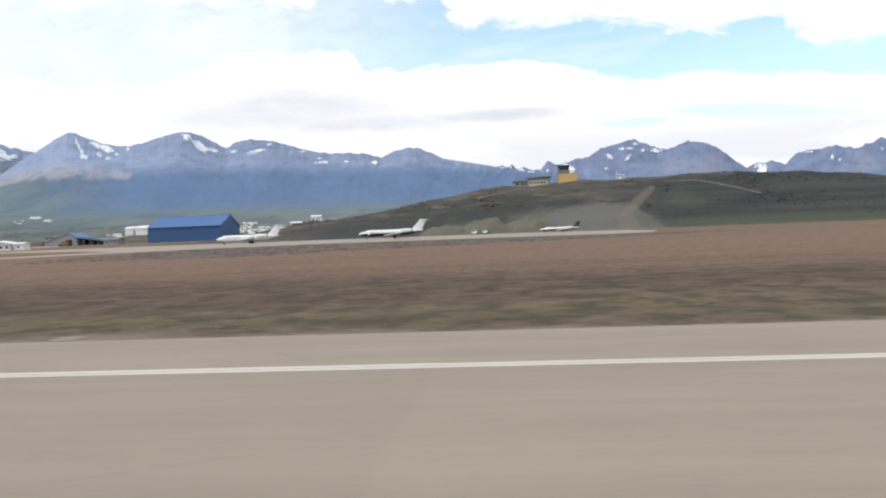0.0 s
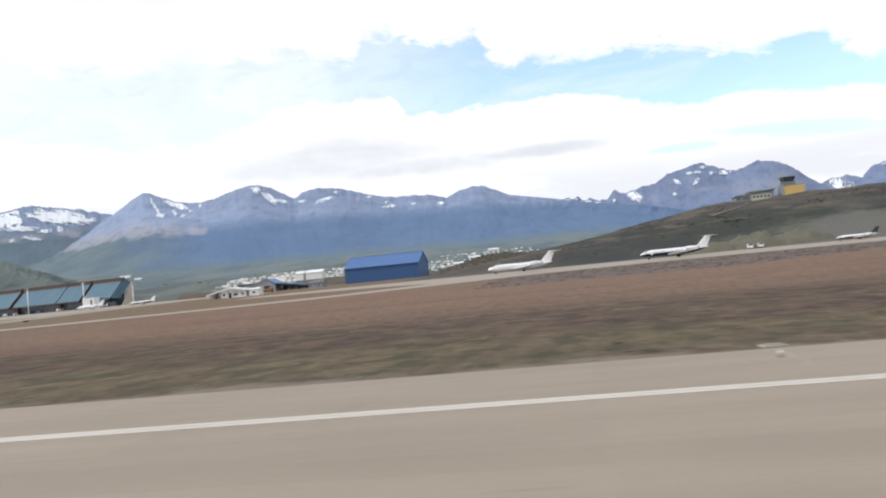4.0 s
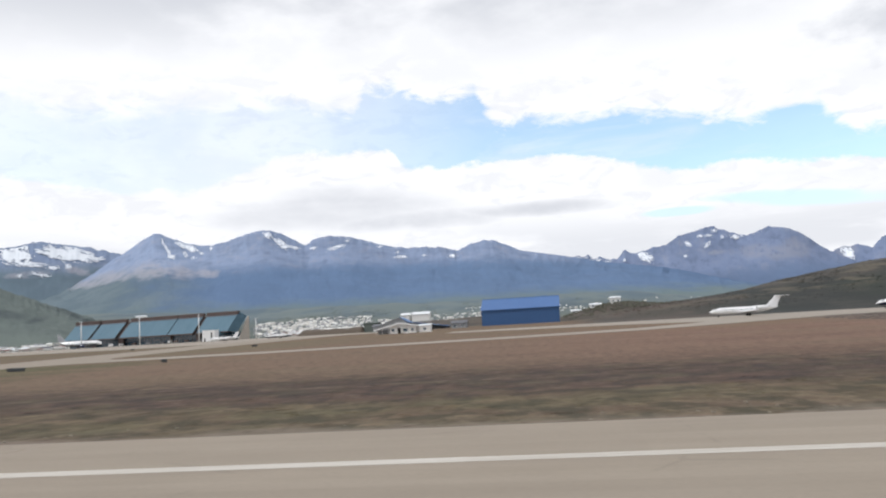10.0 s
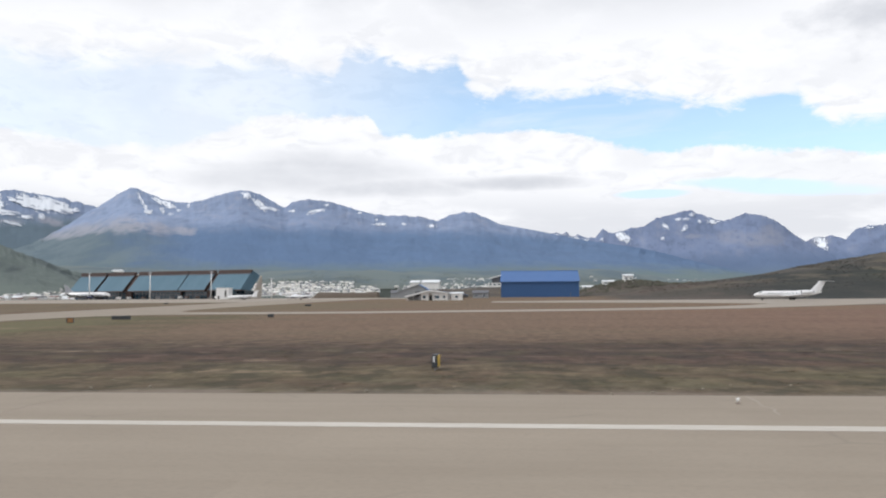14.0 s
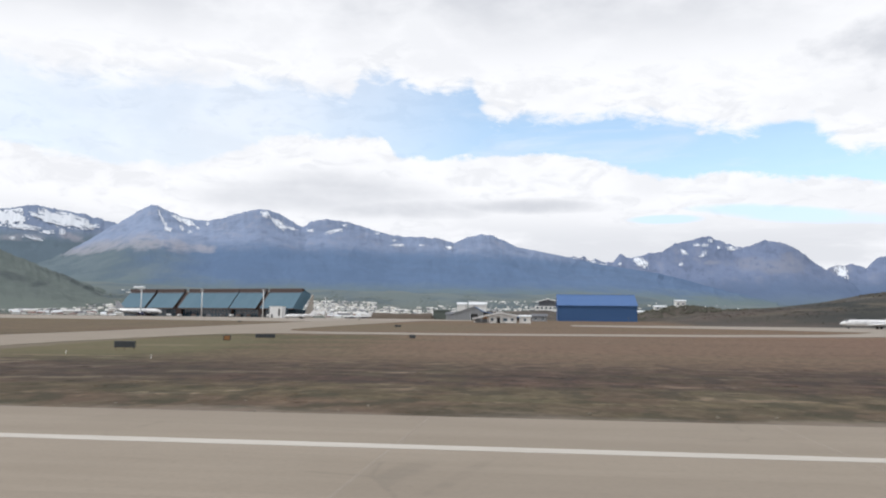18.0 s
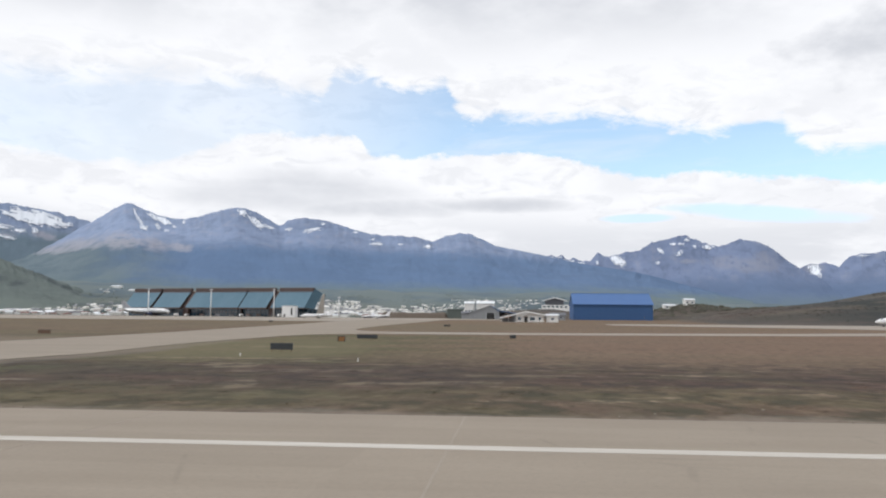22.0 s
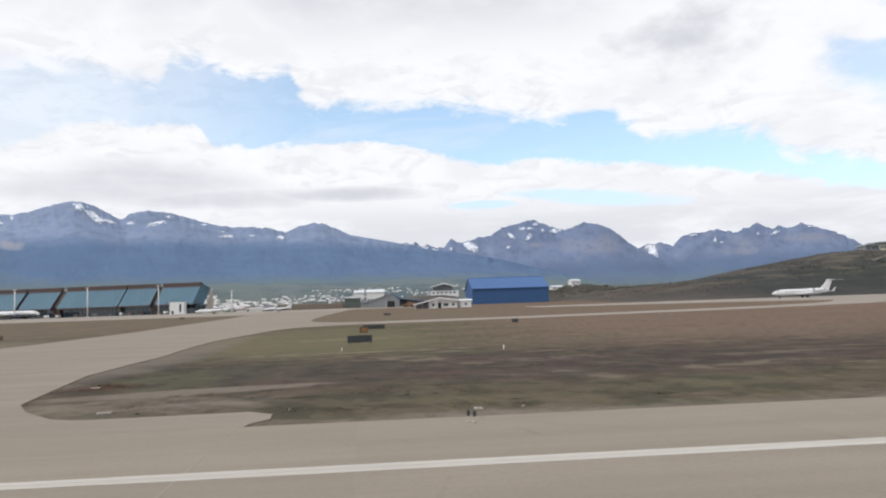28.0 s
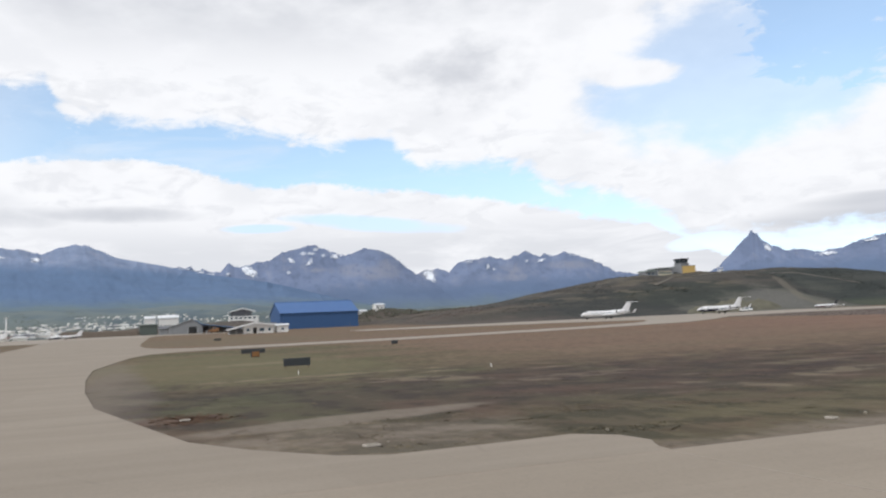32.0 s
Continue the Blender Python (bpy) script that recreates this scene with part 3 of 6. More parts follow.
    k = n.add("ShaderNodeBump", Strength=0.35, Distance=14.0, Height=n.math("ADD", fine_, n.math("MULTIPLY", ribs, 1.5)))
    n.tree.links.new(k.outputs[0], b.inputs["Normal"])
    n.tree.links.new(b.outputs[0], n.add("ShaderNodeOutputMaterial").inputs[0])
    return m


GROUND = ground_material()
RUNWAY = pavement_material("worn beige concrete", (0.300, 0.254, 0.202), (0.258, 0.217, 0.171))
TAXI = pavement_material("worn taxiway concrete", (0.33, 0.292, 0.246), (0.28, 0.245, 0.205))
EXIT = pavement_material("worn grey-beige concrete", (0.290, 0.247, 0.199), (0.250, 0.212, 0.169))
JOINT = material("pale joint filler", (0.345, 0.305, 0.255), (0.28, 0.242, 0.196), 0.9, size=1.5, mixing=0.7)
PAINT = material("worn white road paint", (0.54, 0.51, 0.46), (0.42, 0.385, 0.335), 0.8, size=2.5, mixing=0.6, stretch=(0.3, 2, 1))
TUSSOCK = material("dark olive tussock grass", (0.132, 0.112, 0.072), (0.150, 0.120, 0.080), 0.95, size=3, mixing=0.6, spec=0.1)
HEDGE = material("dark green scrub", (0.076, 0.080, 0.064), (0.104, 0.096, 0.076), 0.95, size=8, mixing=0.5, spec=0.1)
SHRUB = material("dark heath shrubs", (0.062, 0.065, 0.046), (0.092, 0.084, 0.060), 0.95, size=8, mixing=0.5, spec=0.1)
STONES = material("pale stones", (0.26, 0.23, 0.18), (0.18, 0.16, 0.13), 0.95, size=1.0)
HANGAR_WALL = material("dark blue sheet metal", (0.028, 0.084, 0.215), (0.036, 0.098, 0.24), 0.6, size=5, mixing=0.6, stretch=(1, 1, 0.3), bump=0.01)
FADED_BLUE = material("faded blue sheet roofing", (0.080, 0.165, 0.33), (0.11, 0.20, 0.36), 0.6, size=6, mixing=0.7)
HANGAR_ROOF = material("blue sheet roofing", (0.056, 0.130, 0.31), (0.068, 0.15, 0.34), 0.65, size=6, mixing=0.6, stretch=(1, 0.4, 1), bump=0.01)
TEAL_ROOF = material("blue-green sheet roofing", (0.082, 0.150, 0.200), (0.122, 0.196, 0.248), 0.7, size=14, mixing=0.7, stretch=(1, 0.3, 0.3), spec=0.2)
# shade below the terminal's ridge beam, given as a colour
RIDGE_SHADE = material("dark shade tone under the ridge", (0.060, 0.066, 0.085), (0.085, 0.080, 0.090), 0.4, size=5, mixing=0.7)
DARK_GREEN = material("dark green sheet", (0.085, 0.105, 0.095), (0.11, 0.13, 0.115), 0.7, size=4)
TIMBER = material("brown stained timber", (0.092, 0.062, 0.054), (0.064, 0.044, 0.040), 0.75, size=2)
DARK_GLASS = glass("dark blue window glass", (0.030, 0.070, 0.105))
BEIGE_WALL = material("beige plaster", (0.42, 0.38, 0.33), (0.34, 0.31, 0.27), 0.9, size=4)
WHITE_PAINT = material("white painted metal", (0.78, 0.78, 0.77), (0.68, 0.68, 0.67), 0.45, size=4, mixing=0.7)
JET_WHITE = material("glossy white aircraft paint", (0.80, 0.80, 0.80), (0.74, 0.74, 0.75), 0.25, size=6, mixing=0.8)
JET_NAVY = material("navy aircraft paint", (0.020, 0.026, 0.060), (0.030, 0.036, 0.075), 0.25, size=6)
JET_RED = material("dark red aircraft paint", (0.16, 0.035, 0.030), (0.12, 0.030, 0.028), 0.35, size=6)
JET_GREY = material("grey aircraft metal", (0.36, 0.37, 0.39), (0.28, 0.29, 0.31), 0.35, 0.6, size=2)
RUBBER = material("black rubber", (0.018, 0.018, 0.018), (0.03, 0.03, 0.03), 0.85, size=1)
WHITE_WALL = material("white painted boards", (0.80, 0.79, 0.76), (0.72, 0.71, 0.68), 0.8, size=4, mixing=0.7)
# raised towards white so town roofs carry their glint in the colour
WHITE_ROOF = material("pale sheet roofing", (0.74, 0.76, 0.78), (0.64, 0.66, 0.69), 0.5, size=4)
GREY_WALL = material("grey corrugated sheet", (0.27, 0.28, 0.29), (0.21, 0.22, 0.23), 0.6, size=3, stretch=(2, 2, 0.3))
SLATE_ROOF = material("dark grey roofing", (0.10, 0.105, 0.12), (0.14, 0.145, 0.16), 0.6, size=3)
DOOR_DARK = material("dark door opening", (0.018, 0.018, 0.020), (0.03, 0.03, 0.03), 0.8, size=2)
YELLOW = material("ochre yellow paint", (0.60, 0.42, 0.15), (0.54, 0.37, 0.13), 0.7, size=3)
CREAM = material("pale yellow paint", (0.54, 0.50, 0.37), (0.45, 0.42, 0.31), 0.7, size=3)
GREEN_ROOF = material("dull green roofing", (0.23, 0.26, 0.25), (0.17, 0.20, 0.19), 0.6, size=3)
CAB_GLASS = glass("tinted cab glass", (0.045, 0.060, 0.070))
SIGN_BLACK = material("black sign panel", (0.022, 0.026, 0.030), (0.035, 0.04, 0.045), 0.55, size=0.8)
SIGN_ORANGE = material("orange sign panel", (0.26, 0.12, 0.035), (0.20, 0.09, 0.03), 0.6, size=0.6)
SIGN_YELLOW = material("yellow marker paint", (0.62, 0.42, 0.04), (0.52, 0.34, 0.03), 0.6, size=0.4)
STEEL = material("galvanised steel", (0.42, 0.43, 0.44), (0.32, 0.33, 0.34), 0.45, 0.7, size=1)
DIGGER = material("orange machine paint", (0.30, 0.14, 0.05), (0.22, 0.11, 0.04), 0.6, size=1.5)
SNOW = material("old snow", (0.82, 0.85, 0.90), (0.70, 0.74, 0.80), 0.8, size=60, mixing=0.8)
SPOIL = material("khaki spoil", (0.150, 0.142, 0.108), (0.108, 0.104, 0.082), 0.95, size=5, mixing=0.6, spec=0.1)
BANK_SHRUB = material("grey-mauve bare bushes", (0.124, 0.102, 0.090), (0.096, 0.080, 0.072), 0.95, size=6, mixing=0.5, spec=0.1)
RUST = material("rusty steel", (0.15, 0.085, 0.05), (0.09, 0.06, 0.045), 0.85, size=0.3)
# greens paled to sit in the hazed tone of the far slope
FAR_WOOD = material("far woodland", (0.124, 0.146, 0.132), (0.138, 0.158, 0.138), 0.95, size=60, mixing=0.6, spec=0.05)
EARTH = material("brown earth", (0.115, 0.09, 0.07), (0.085, 0.068, 0.052), 0.95, size=2)

# ---- building blocks ----


def part(name, bm, mat, parent=None, label="", smooth=False):
    me = bpy.data.meshes.new(name)
    bm.to_mesh(me)
    bm.free()
    me.materials.append(mat)
    if smooth:
        me.shade_smooth()
    ob = new(name, me)
    ob.parent = parent
    return tagged(ob, label)


def thing(name, m, label, category, group="", kind=""):
    ob = new(name)
    ob.matrix_world = m
    ob.empty_display_size = 0.5
    return tagged(ob, label, category, group, kind)


def box(bm, x0, y0, z0, x1, y1, z1, bevel=0.0):
    vs = [bm.verts.new((x, y, z)) for z in (z0, z1) for x, y in ((x0, y0), (x1, y0), (x1, y1), (x0, y1))]
    fs = [bm.faces.new([vs[i] for i in q]) for q in ((3, 2, 1, 0), (4, 5, 6, 7), (0, 1, 5, 4), (1, 2, 6, 5), (2, 3, 7, 6), (3, 0, 4, 7))]
    if bevel:
        es = {e for f in fs for e in f.edges}
        bmesh.ops.bevel(bm, geom=list(es), offset=bevel, segments=1, affect="EDGES", clamp_overlap=True)
    return bm


def boxed(*a, bevel=0.0):
    return box(bmesh.new(), *a, bevel=bevel)


def prism(points, along, start, end):
    """A closed outline of (a, b) pairs drawn out along an axis."""
    bm = bmesh.new()
    place = {"x": lambda a, b, c: (c, a, b), "y": lambda a, b, c: (a, c, b), "z": lambda a, b, c: (a, b, c)}[along]
    lo, hi = ([bm.verts.new(place(a, b, c)) for a, b in points] for c in (start, end))
    k = len(points)
    bm.faces.new(lo[::-1]), bm.faces.new(hi)
    for i in range(k):
        bm.faces.new((lo[i], lo[(i + 1) % k], hi[(i + 1) % k], hi[i]))
    bmesh.ops.recalc_face_normals(bm, faces=bm.faces[:])
    return bm


def turned(rings, axis="x", sides=20, lift=None):
    """A round body from (place, radius, dz) rings along an axis."""
    bm, rows_ = bmesh.new(), []
    for c, r, dz in rings:
        ring = []
        for i in range(sides):
            a = 2 * math.pi * i / sides
            p, q = r * math.cos(a), r * math.sin(a)
            ring.append(bm.verts.new({"x": (c, p, q + dz), "y": (p, c, q + dz), "z": (p, q, c)}[axis]))
        rows_.append(ring)
    for a, b in zip(rows_, rows_[1:]):
        for i in range(sides):
            bm.faces.new((a[i], a[(i + 1) % sides], b[(i + 1) % sides], b[i]))
    bm.faces.new(rows_[0][::-1]), bm.faces.new(rows_[-1])
    bmesh.ops.recalc_face_normals(bm, faces=bm.faces[:])
    return bm


def wing(root, tip, chord_root, chord_tip, thick):
    """A tapered swept slab from root to tip (leading edges), with a rounded section; chords run along +x."""
    bm, rows_ = bmesh.new(), []
    span = (Vector(tip) - Vector(root)).normalized()
    up = Vector((1, 0, 0)).cross(span).normalized()
    for base, chord, t in ((Vector(root), chord_root, thick), (Vector(tip), chord_tip, thick * chord_tip / chord_root)):
        rows_.append([bm.verts.new(base + Vector((chord * f, 0, 0)) + up * t * h) for f, h in ((0, 0), (0.12, 0.42), (0.4, 0.5), (0.75, 0.25), (1, 0), (0.75, -0.2), (0.4, -0.42), (0.12, -0.36))])
    a, b = rows_
    for i in range(8):
        bm.faces.new((a[i], a[(i + 1) % 8], b[(i + 1) % 8], b[i]))
    bm.faces.new(a[::-1]), bm.faces.new(b)
    bmesh.ops.recalc_face_normals(bm, faces=bm.faces[:])
    return bm


def lift_at(x, y):
    """The height of the airfield and the land round it."""
    z = 0.0 if y < 75 else 0.0215 * (min(y, 520) - 75)
    r = math.hypot(x, y)
    if y > 520 and r > 620:
        e = min(1.0, max(0.0, (math.degrees(math.atan2(x, y)) - 3) / 8))
        e = 1 - 0.32 * e * e * (3 - 2 * e)
        z += e * 0.012 * (min(r, 1300) - 620) + e * 0.045 * max(0, min(r, 2000) - 1300) + e * 0.080 * max(0, min(r, 3000) - 2000)
        z += (5 + 14 * min(1, max(0, r - 1300) / 900)) * noise.fractal((x / 420, y / 420, 0), 0.9, 2.0, 4) * min(1, (r - 620) / 500)
    if y > 560:
        z += 7.5 * math.exp(-((x + 86) / 45) ** 2 - ((y - 635) / 55) ** 2)
    if y > 530:
        z += 4.0 * math.exp(-((x + 36) / 22) ** 2 - ((y - 572) / 26) ** 2)
    if y > 540:
        z += 7.6 * math.exp(-((x + 28) / 30) ** 2 - ((y - 642) / 42) ** 2)
        z += 9.2 * math.exp(-((x - 60) / 36) ** 2 - ((y - 596) / 42) ** 2)
    if y > 335 and x > 40:
        c = np.interp(x, (40, 52, 68, 92, 112, 128, 146, 152, 167, 182, 205, 246, 278, 310, 342, 373, 400, 430, 520, 650, 900), (0, 2.0, 5.0, 8.0, 10.2, 11.9, 14.8, 16.4, 19.2, 22.0, 25.2, 26.5, 27.3, 28.2, 28.4, 27.0, 25.5, 22.8, 18.0, 10, 0))
        foot = np.interp(x, (40, 80, 120, 200, 300), (415, 385, 362, 345, 335))
        s = min(1.0, max(0.0, (y - foot) / (459 - foot)))
        s = s * s * (3 - 2 * s)
        if y > 490:
            s *= max(0.0, 1 - (y - 490) / 420)
        z += c * s * (1 + 0.06 * noise.noise((x / 24, y / 24, 3.0)))
    return z


def draped(name, outline, lift, mat, parent=None, label="", thick=0.25):
    """A paved sheet with its edge, laid over the land inside an outline."""
    bm = bmesh.new()
    bm.faces.new([bm.verts.new((x, y, 0)) for x, y in outline])
    for y in (75, 520):
        bmesh.ops.bisect_plane(bm, geom=bm.verts[:] + bm.edges[:] + bm.faces[:], plane_co=(0, y, 0), plane_no=(0, 1, 0))
    bmesh.ops.triangulate(bm, faces=bm.faces[:])
    rim = [e for e in bm.edges if e.is_boundary]
    made = bmesh.ops.extrude_edge_only(bm, edges=rim)["geom"]
    low = {v for v in made if isinstance(v, bmesh.types.BMVert)}
    for v in bm.verts:
        v.co.z = lift_at(v.co.x, v.co.y) + lift - (thick if v in low else 0)
    bmesh.ops.recalc_face_normals(bm, faces=bm.faces[:])
    return part(name, bm, mat, parent, label)


# ---- ground ----
def ground_sheet():
    xs = sorted({*range(-420, 661, 15), *range(-4950, -2000, 150), *range(-2000, -420, 40), *range(675, 1000, 40), *range(1000, 4950, 150)})
    ys = sorted({-4900, -3000, -1500, -700, -300, -100, -62, 0, 8, 20, 40, 60, 75, *range(90, 335, 35), *range(335, 521, 8), 520, *range(535, 700, 20), *range(700, 1300, 30), *range(1300, 3000, 50), *range(3000, 4901, 150)})
    bm = bmesh.new()
    grid = [[bm.verts.new((x, y, lift_at(x, y) - (0.04 if y < 520 else 0))) for x in xs] for y in ys]
    for a, b in zip(grid, grid[1:]):
        for i in range(len(xs) - 1):
            bm.faces.new((a[i], a[i + 1], b[i + 1], b[i]))
    return part("ground", bm, GROUND, None, "brown dry grassland with heath hill and haze-tinted green far slopes", smooth=True)


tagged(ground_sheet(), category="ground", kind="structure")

EDGE_Y = 8.6
runway = tagged(draped("runway", [(-900, -60), (1200, -60), (1200, EDGE_Y), (-97.1, EDGE_Y), (-900, EDGE_Y)], 0.03, RUNWAY), "wide worn beige concrete runway with cracks", "runway", kind="structure")
tagged(draped("taxiway", [(-97.1, EDGE_Y), (-97.0, 9.4), (-96.4, 10.6), (-96.5, 12.2), (-97.6, 13.5), (-100.6, 13.2), (-104.2, 13.1), (-105.6, 14.0), (-107.8, 17.3), (-109.6, 21.2), (-111.4, 31.0), (-113.6, 43.4), (-115.0, 63), (-115.9, 85), (-116.0, 107), (-114.0, 124), (-111.2, 146), (-107.6, 159), (-101, 165.5), (-92, 169.5), (-88, 176),
                                     (-90, 187), (-99, 190.5), (-104.5, 198), (-107.5, 211), (-108.3, 228), (-108, 260), (-105.5, 320), (-101, 420), (-142, 420), (-144, 340), (-143, 300), (-143.5, 165), (-147, 115), (-155, 70), (-175, 30), (-215, EDGE_Y)], 0.034, EXIT),
                 "worn beige concrete taxiway curving off the runway", "taxiway", kind="structure")
strip = tagged(draped("parallel_taxiway", [(-93, 168.8), (-50, 172), (10, 185), (48, 198), (80, 224), (110, 252), (150, 264), (215, 262), (248, 256), (262, 262), (268, 285), (262, 318), (240, 336), (200, 345), (120, 350), (40, 350), (-22, 339),
                                           (-22, 310), (17, 296), (48, 282), (73, 258), (60, 236), (44, 219), (10, 203), (-50, 188), (-91, 186.8)], 0.037, TAXI),
               "narrow pale concrete taxiway joining the parking apron", "taxiway", kind="structure")
apron = tagged(draped("apron", [(-430, 372), (-144, 358), (-142, 420), (-102, 420), (-98, 445), (-60, 448), (-60, 470), (-120, 520), (-160, 538), (-340, 575), (-430, 580)], 0.04, TAXI),
               "pale concrete parking apron before the terminal", "apron", kind="structure")

LINE_Y = -0.55
line = thing("side_line", pose(0, 0, 0), "worn white painted line along the runway's edge", "road marking", kind="structure")
x = -135.0
while x < 420:
    # the stripe is laid in lengths with slightly uneven ends and edges
    w = 0.45 + 0.03 * math.sin(x * 1.7)
    gap = 0.03 if x > 20 else 0.012
    part("stripe", boxed(x, LINE_Y - w, 0.031, x + 12.0, LINE_Y - gap, 0.044), PAINT, line)
    part("stripe", boxed(x, LINE_Y + gap, 0.031, x + 12.0, LINE_Y + w, 0.044), PAINT, line)
    x += 12.0
joints = thing("pavement_joint", pose(0, 0, 0), "pale filled joint across the runway concrete", "joint", kind="structure")
for x in (188.8, -26.1, -40.0, -64.0, -77.0, -97.3):
    part("filler", boxed(x - 0.022, -30, 0.0305, x + 0.022, -1.05, 0.038), JOINT, joints)
    part("filler", boxed(x - 0.018, -0.05, 0.0305, x + 0.018, EDGE_Y - 0.1, 0.038), JOINT, joints)
# crooked patched cable slots from the edge lights to the verge
for x in (126.5, 64.1, 1.3):
    path = [(x, 2.6), (x + 0.05, 3.4), (x + 0.28, 4.1), (x + 0.10, 5.2), (x + 0.30, 6.4), (x + 0.36, EDGE_Y - 0.15)]
    for (xa, ya), (xb, yb) in zip(path, path[1:]):
        part("slot_filler", prism([(xa - 0.03, ya), (xa + 0.03, ya), (xb + 0.03, yb), (xb - 0.03, yb)], "z", 0.0305, 0.037), JOINT, joints)

# ---- mountains ----


def mountain(nodes, crest, foot, foot_z, mat, label, relief=14.0, jag=8.0, calm=99.0, snow=(), seed=0.0, step=0.075, rise=1.15):
    """A range seen from the runway: crest nodes of (bearing, height), the land rising to it from the foot."""
    azs, hs = [a for a, _ in nodes], [h for _, h in nodes]

    def surface(a, s):
        sharp = float(np.interp(a, azs, hs)) * crest / 4850 + (jag if a < calm else 0.25 * jag) * noise.fractal((a * 2.6, seed, 0.5), 0.75, 2.1, 6)
        broad_ = sum(float(np.interp(a + d, azs, hs)) for d in (-1.6, -0.8, 0.0, 0.8, 1.6)) / 5 * crest / 4850
        top = broad_ + (sharp - broad_) * s ** 5
        r = foot + (crest - foot) * s
        body = noise.fractal((a * 0.34 + 0.9 * s, s * 4.2, seed), 0.80, 2.1, 6)
        # gullies and ribs running down from the crest
        bend = 0.35 * noise.noise((a * 0.5, s * 3.0, seed + 4.0))
        ribs = 1 - 2.2 * abs(noise.noise((a * 0.85 + 2 * bend, s * 2.2, seed + 1.0))) - 1.0 * abs(noise.noise((a * 2.2 + 5 * bend, s * 6.0, seed + 2.0))) - 0.5 * abs(noise.noise((a * 4.5 + 9 * bend, s * 16.0, seed + 3.0)))
        z = foot_z + (top - foot_z) * s ** rise + relief * body * math.sin(math.pi * min(1, s)) ** 0.8 * (0.35 + 0.9 * s)
        z += 1.5 * relief * (ribs - 0.35) * s ** 7 * (1 - s ** 12)
        z = min(z, top * r / crest * 0.985 + 3.75 * (1 - r / crest)) if s < 0.999 else top
        b = radians(a)
        return Vector((r * math.sin(b), r * math.cos(b), z))

    ob = thing("mountain", pose(0, 0, 0), label, "mountain")
    bm = bmesh.new()
    count, deep = int((azs[-1] - azs[0]) / step), 56
    grid = [[bm.verts.new(surface(azs[0] + (azs[-1] - azs[0]) * i / count, j / deep)) for i in range(count + 1)] for j in range(deep + 1)]
    for a, b in zip(grid, grid[1:]):
        for i in range(count):
            bm.faces.new((a[i], a[i + 1], b[i + 1], b[i]))
    part("slope", bm, mat, ob, smooth=True)
    ss = [0.2 + 0.8 * j / 60 for j in range(61)]
    for k, (a0, h0, wide, tall, lean) in enumerate(snow):
        tall *= 1.0 if tall > 20 else 0.85
        # a ragged snowfield lying on the slope, round a bearing and a height
        bm, n = bmesh.new(), 16 + int(min(26, 16 * wide + tall / 3))
        corner = []
        for i in range(n + 1):
            uu = 1.35 * (2 * i / n - 1)
            col_ = []
            for j in range(n + 1):
                col_.append((a0 + wide * uu, h0 + tall * 1.35 * (2 * j / n - 1) + lean * uu))
            rise_ = np.maximum.accumulate([surface(col_[0][0], s).z / (foot + (crest - foot) * s) for s in ss])
            line_ = []
            for aa, hh in col_:
                s = min(0.997, float(np.interp(hh / 4850, rise_, ss)))
                line_.append(bm.verts.new(surface(aa, s) * 0.9985 + Vector((0, 0, 0.8))))
            corner.append(line_)
        for i in range(n):
            for j in range(n):
                u_, v_ = 1.35 * ((i + 0.5) / n * 2 - 1), 1.35 * ((j + 0.5) / n * 2 - 1)
                q = noise.fractal((u_ * 2.3 + v_ * 0.8 + k * 7 + seed, v_ * 2.1 - u_ * 0.6, 1.5), 0.40, 2.2, 6)
                if u_ * u_ + v_ * v_ + (1.1 if tall > 30 else 1.7 if tall > 15 else 2.3) * q < (1.05 if tall > 25 else 0.62):
                    bm.faces.new((corner[i][j], corner[i + 1][j], corner[i + 1][j + 1], corner[i][j + 1]))
        bmesh.ops.delete(bm, geom=[v for v in bm.verts if not v.link_faces], context="VERTS")
        if len(bm.faces):
            part("snowfield", bm, SNOW, ob, "white old snow lying in a gully", smooth=True)
        else:
            bm.free()
    return ob


# distance haze is mixed into these base colours: bluer and paler than bare rock
HAZED_ROCK, HAZED_FOREST, HAZED_MEADOW = (0.236, 0.294, 0.420), (0.114, 0.174, 0.286), (0.138, 0.180, 0.186)
HAZED_SCREE = (0.358, 0.357, 0.404)
M_WEST = mountain_material("rock and scree tinted with haze", HAZED_ROCK, HAZED_SCREE, HAZED_FOREST, HAZED_MEADOW, 385.0,
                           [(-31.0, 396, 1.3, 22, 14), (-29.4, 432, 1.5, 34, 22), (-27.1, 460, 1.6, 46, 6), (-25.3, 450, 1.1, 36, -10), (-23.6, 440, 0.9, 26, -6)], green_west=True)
# the eastern ranges take the same blue haze in every tone
M_EAST = mountain_material("bare rock tinted with haze", (0.178, 0.222, 0.335), (0.272, 0.290, 0.358), (0.130, 0.178, 0.280), (0.138, 0.182, 0.225), 270.0,
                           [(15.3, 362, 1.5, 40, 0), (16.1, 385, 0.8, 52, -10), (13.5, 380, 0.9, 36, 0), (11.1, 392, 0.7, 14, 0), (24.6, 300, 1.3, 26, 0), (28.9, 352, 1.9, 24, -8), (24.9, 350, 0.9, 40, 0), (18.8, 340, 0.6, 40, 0)])
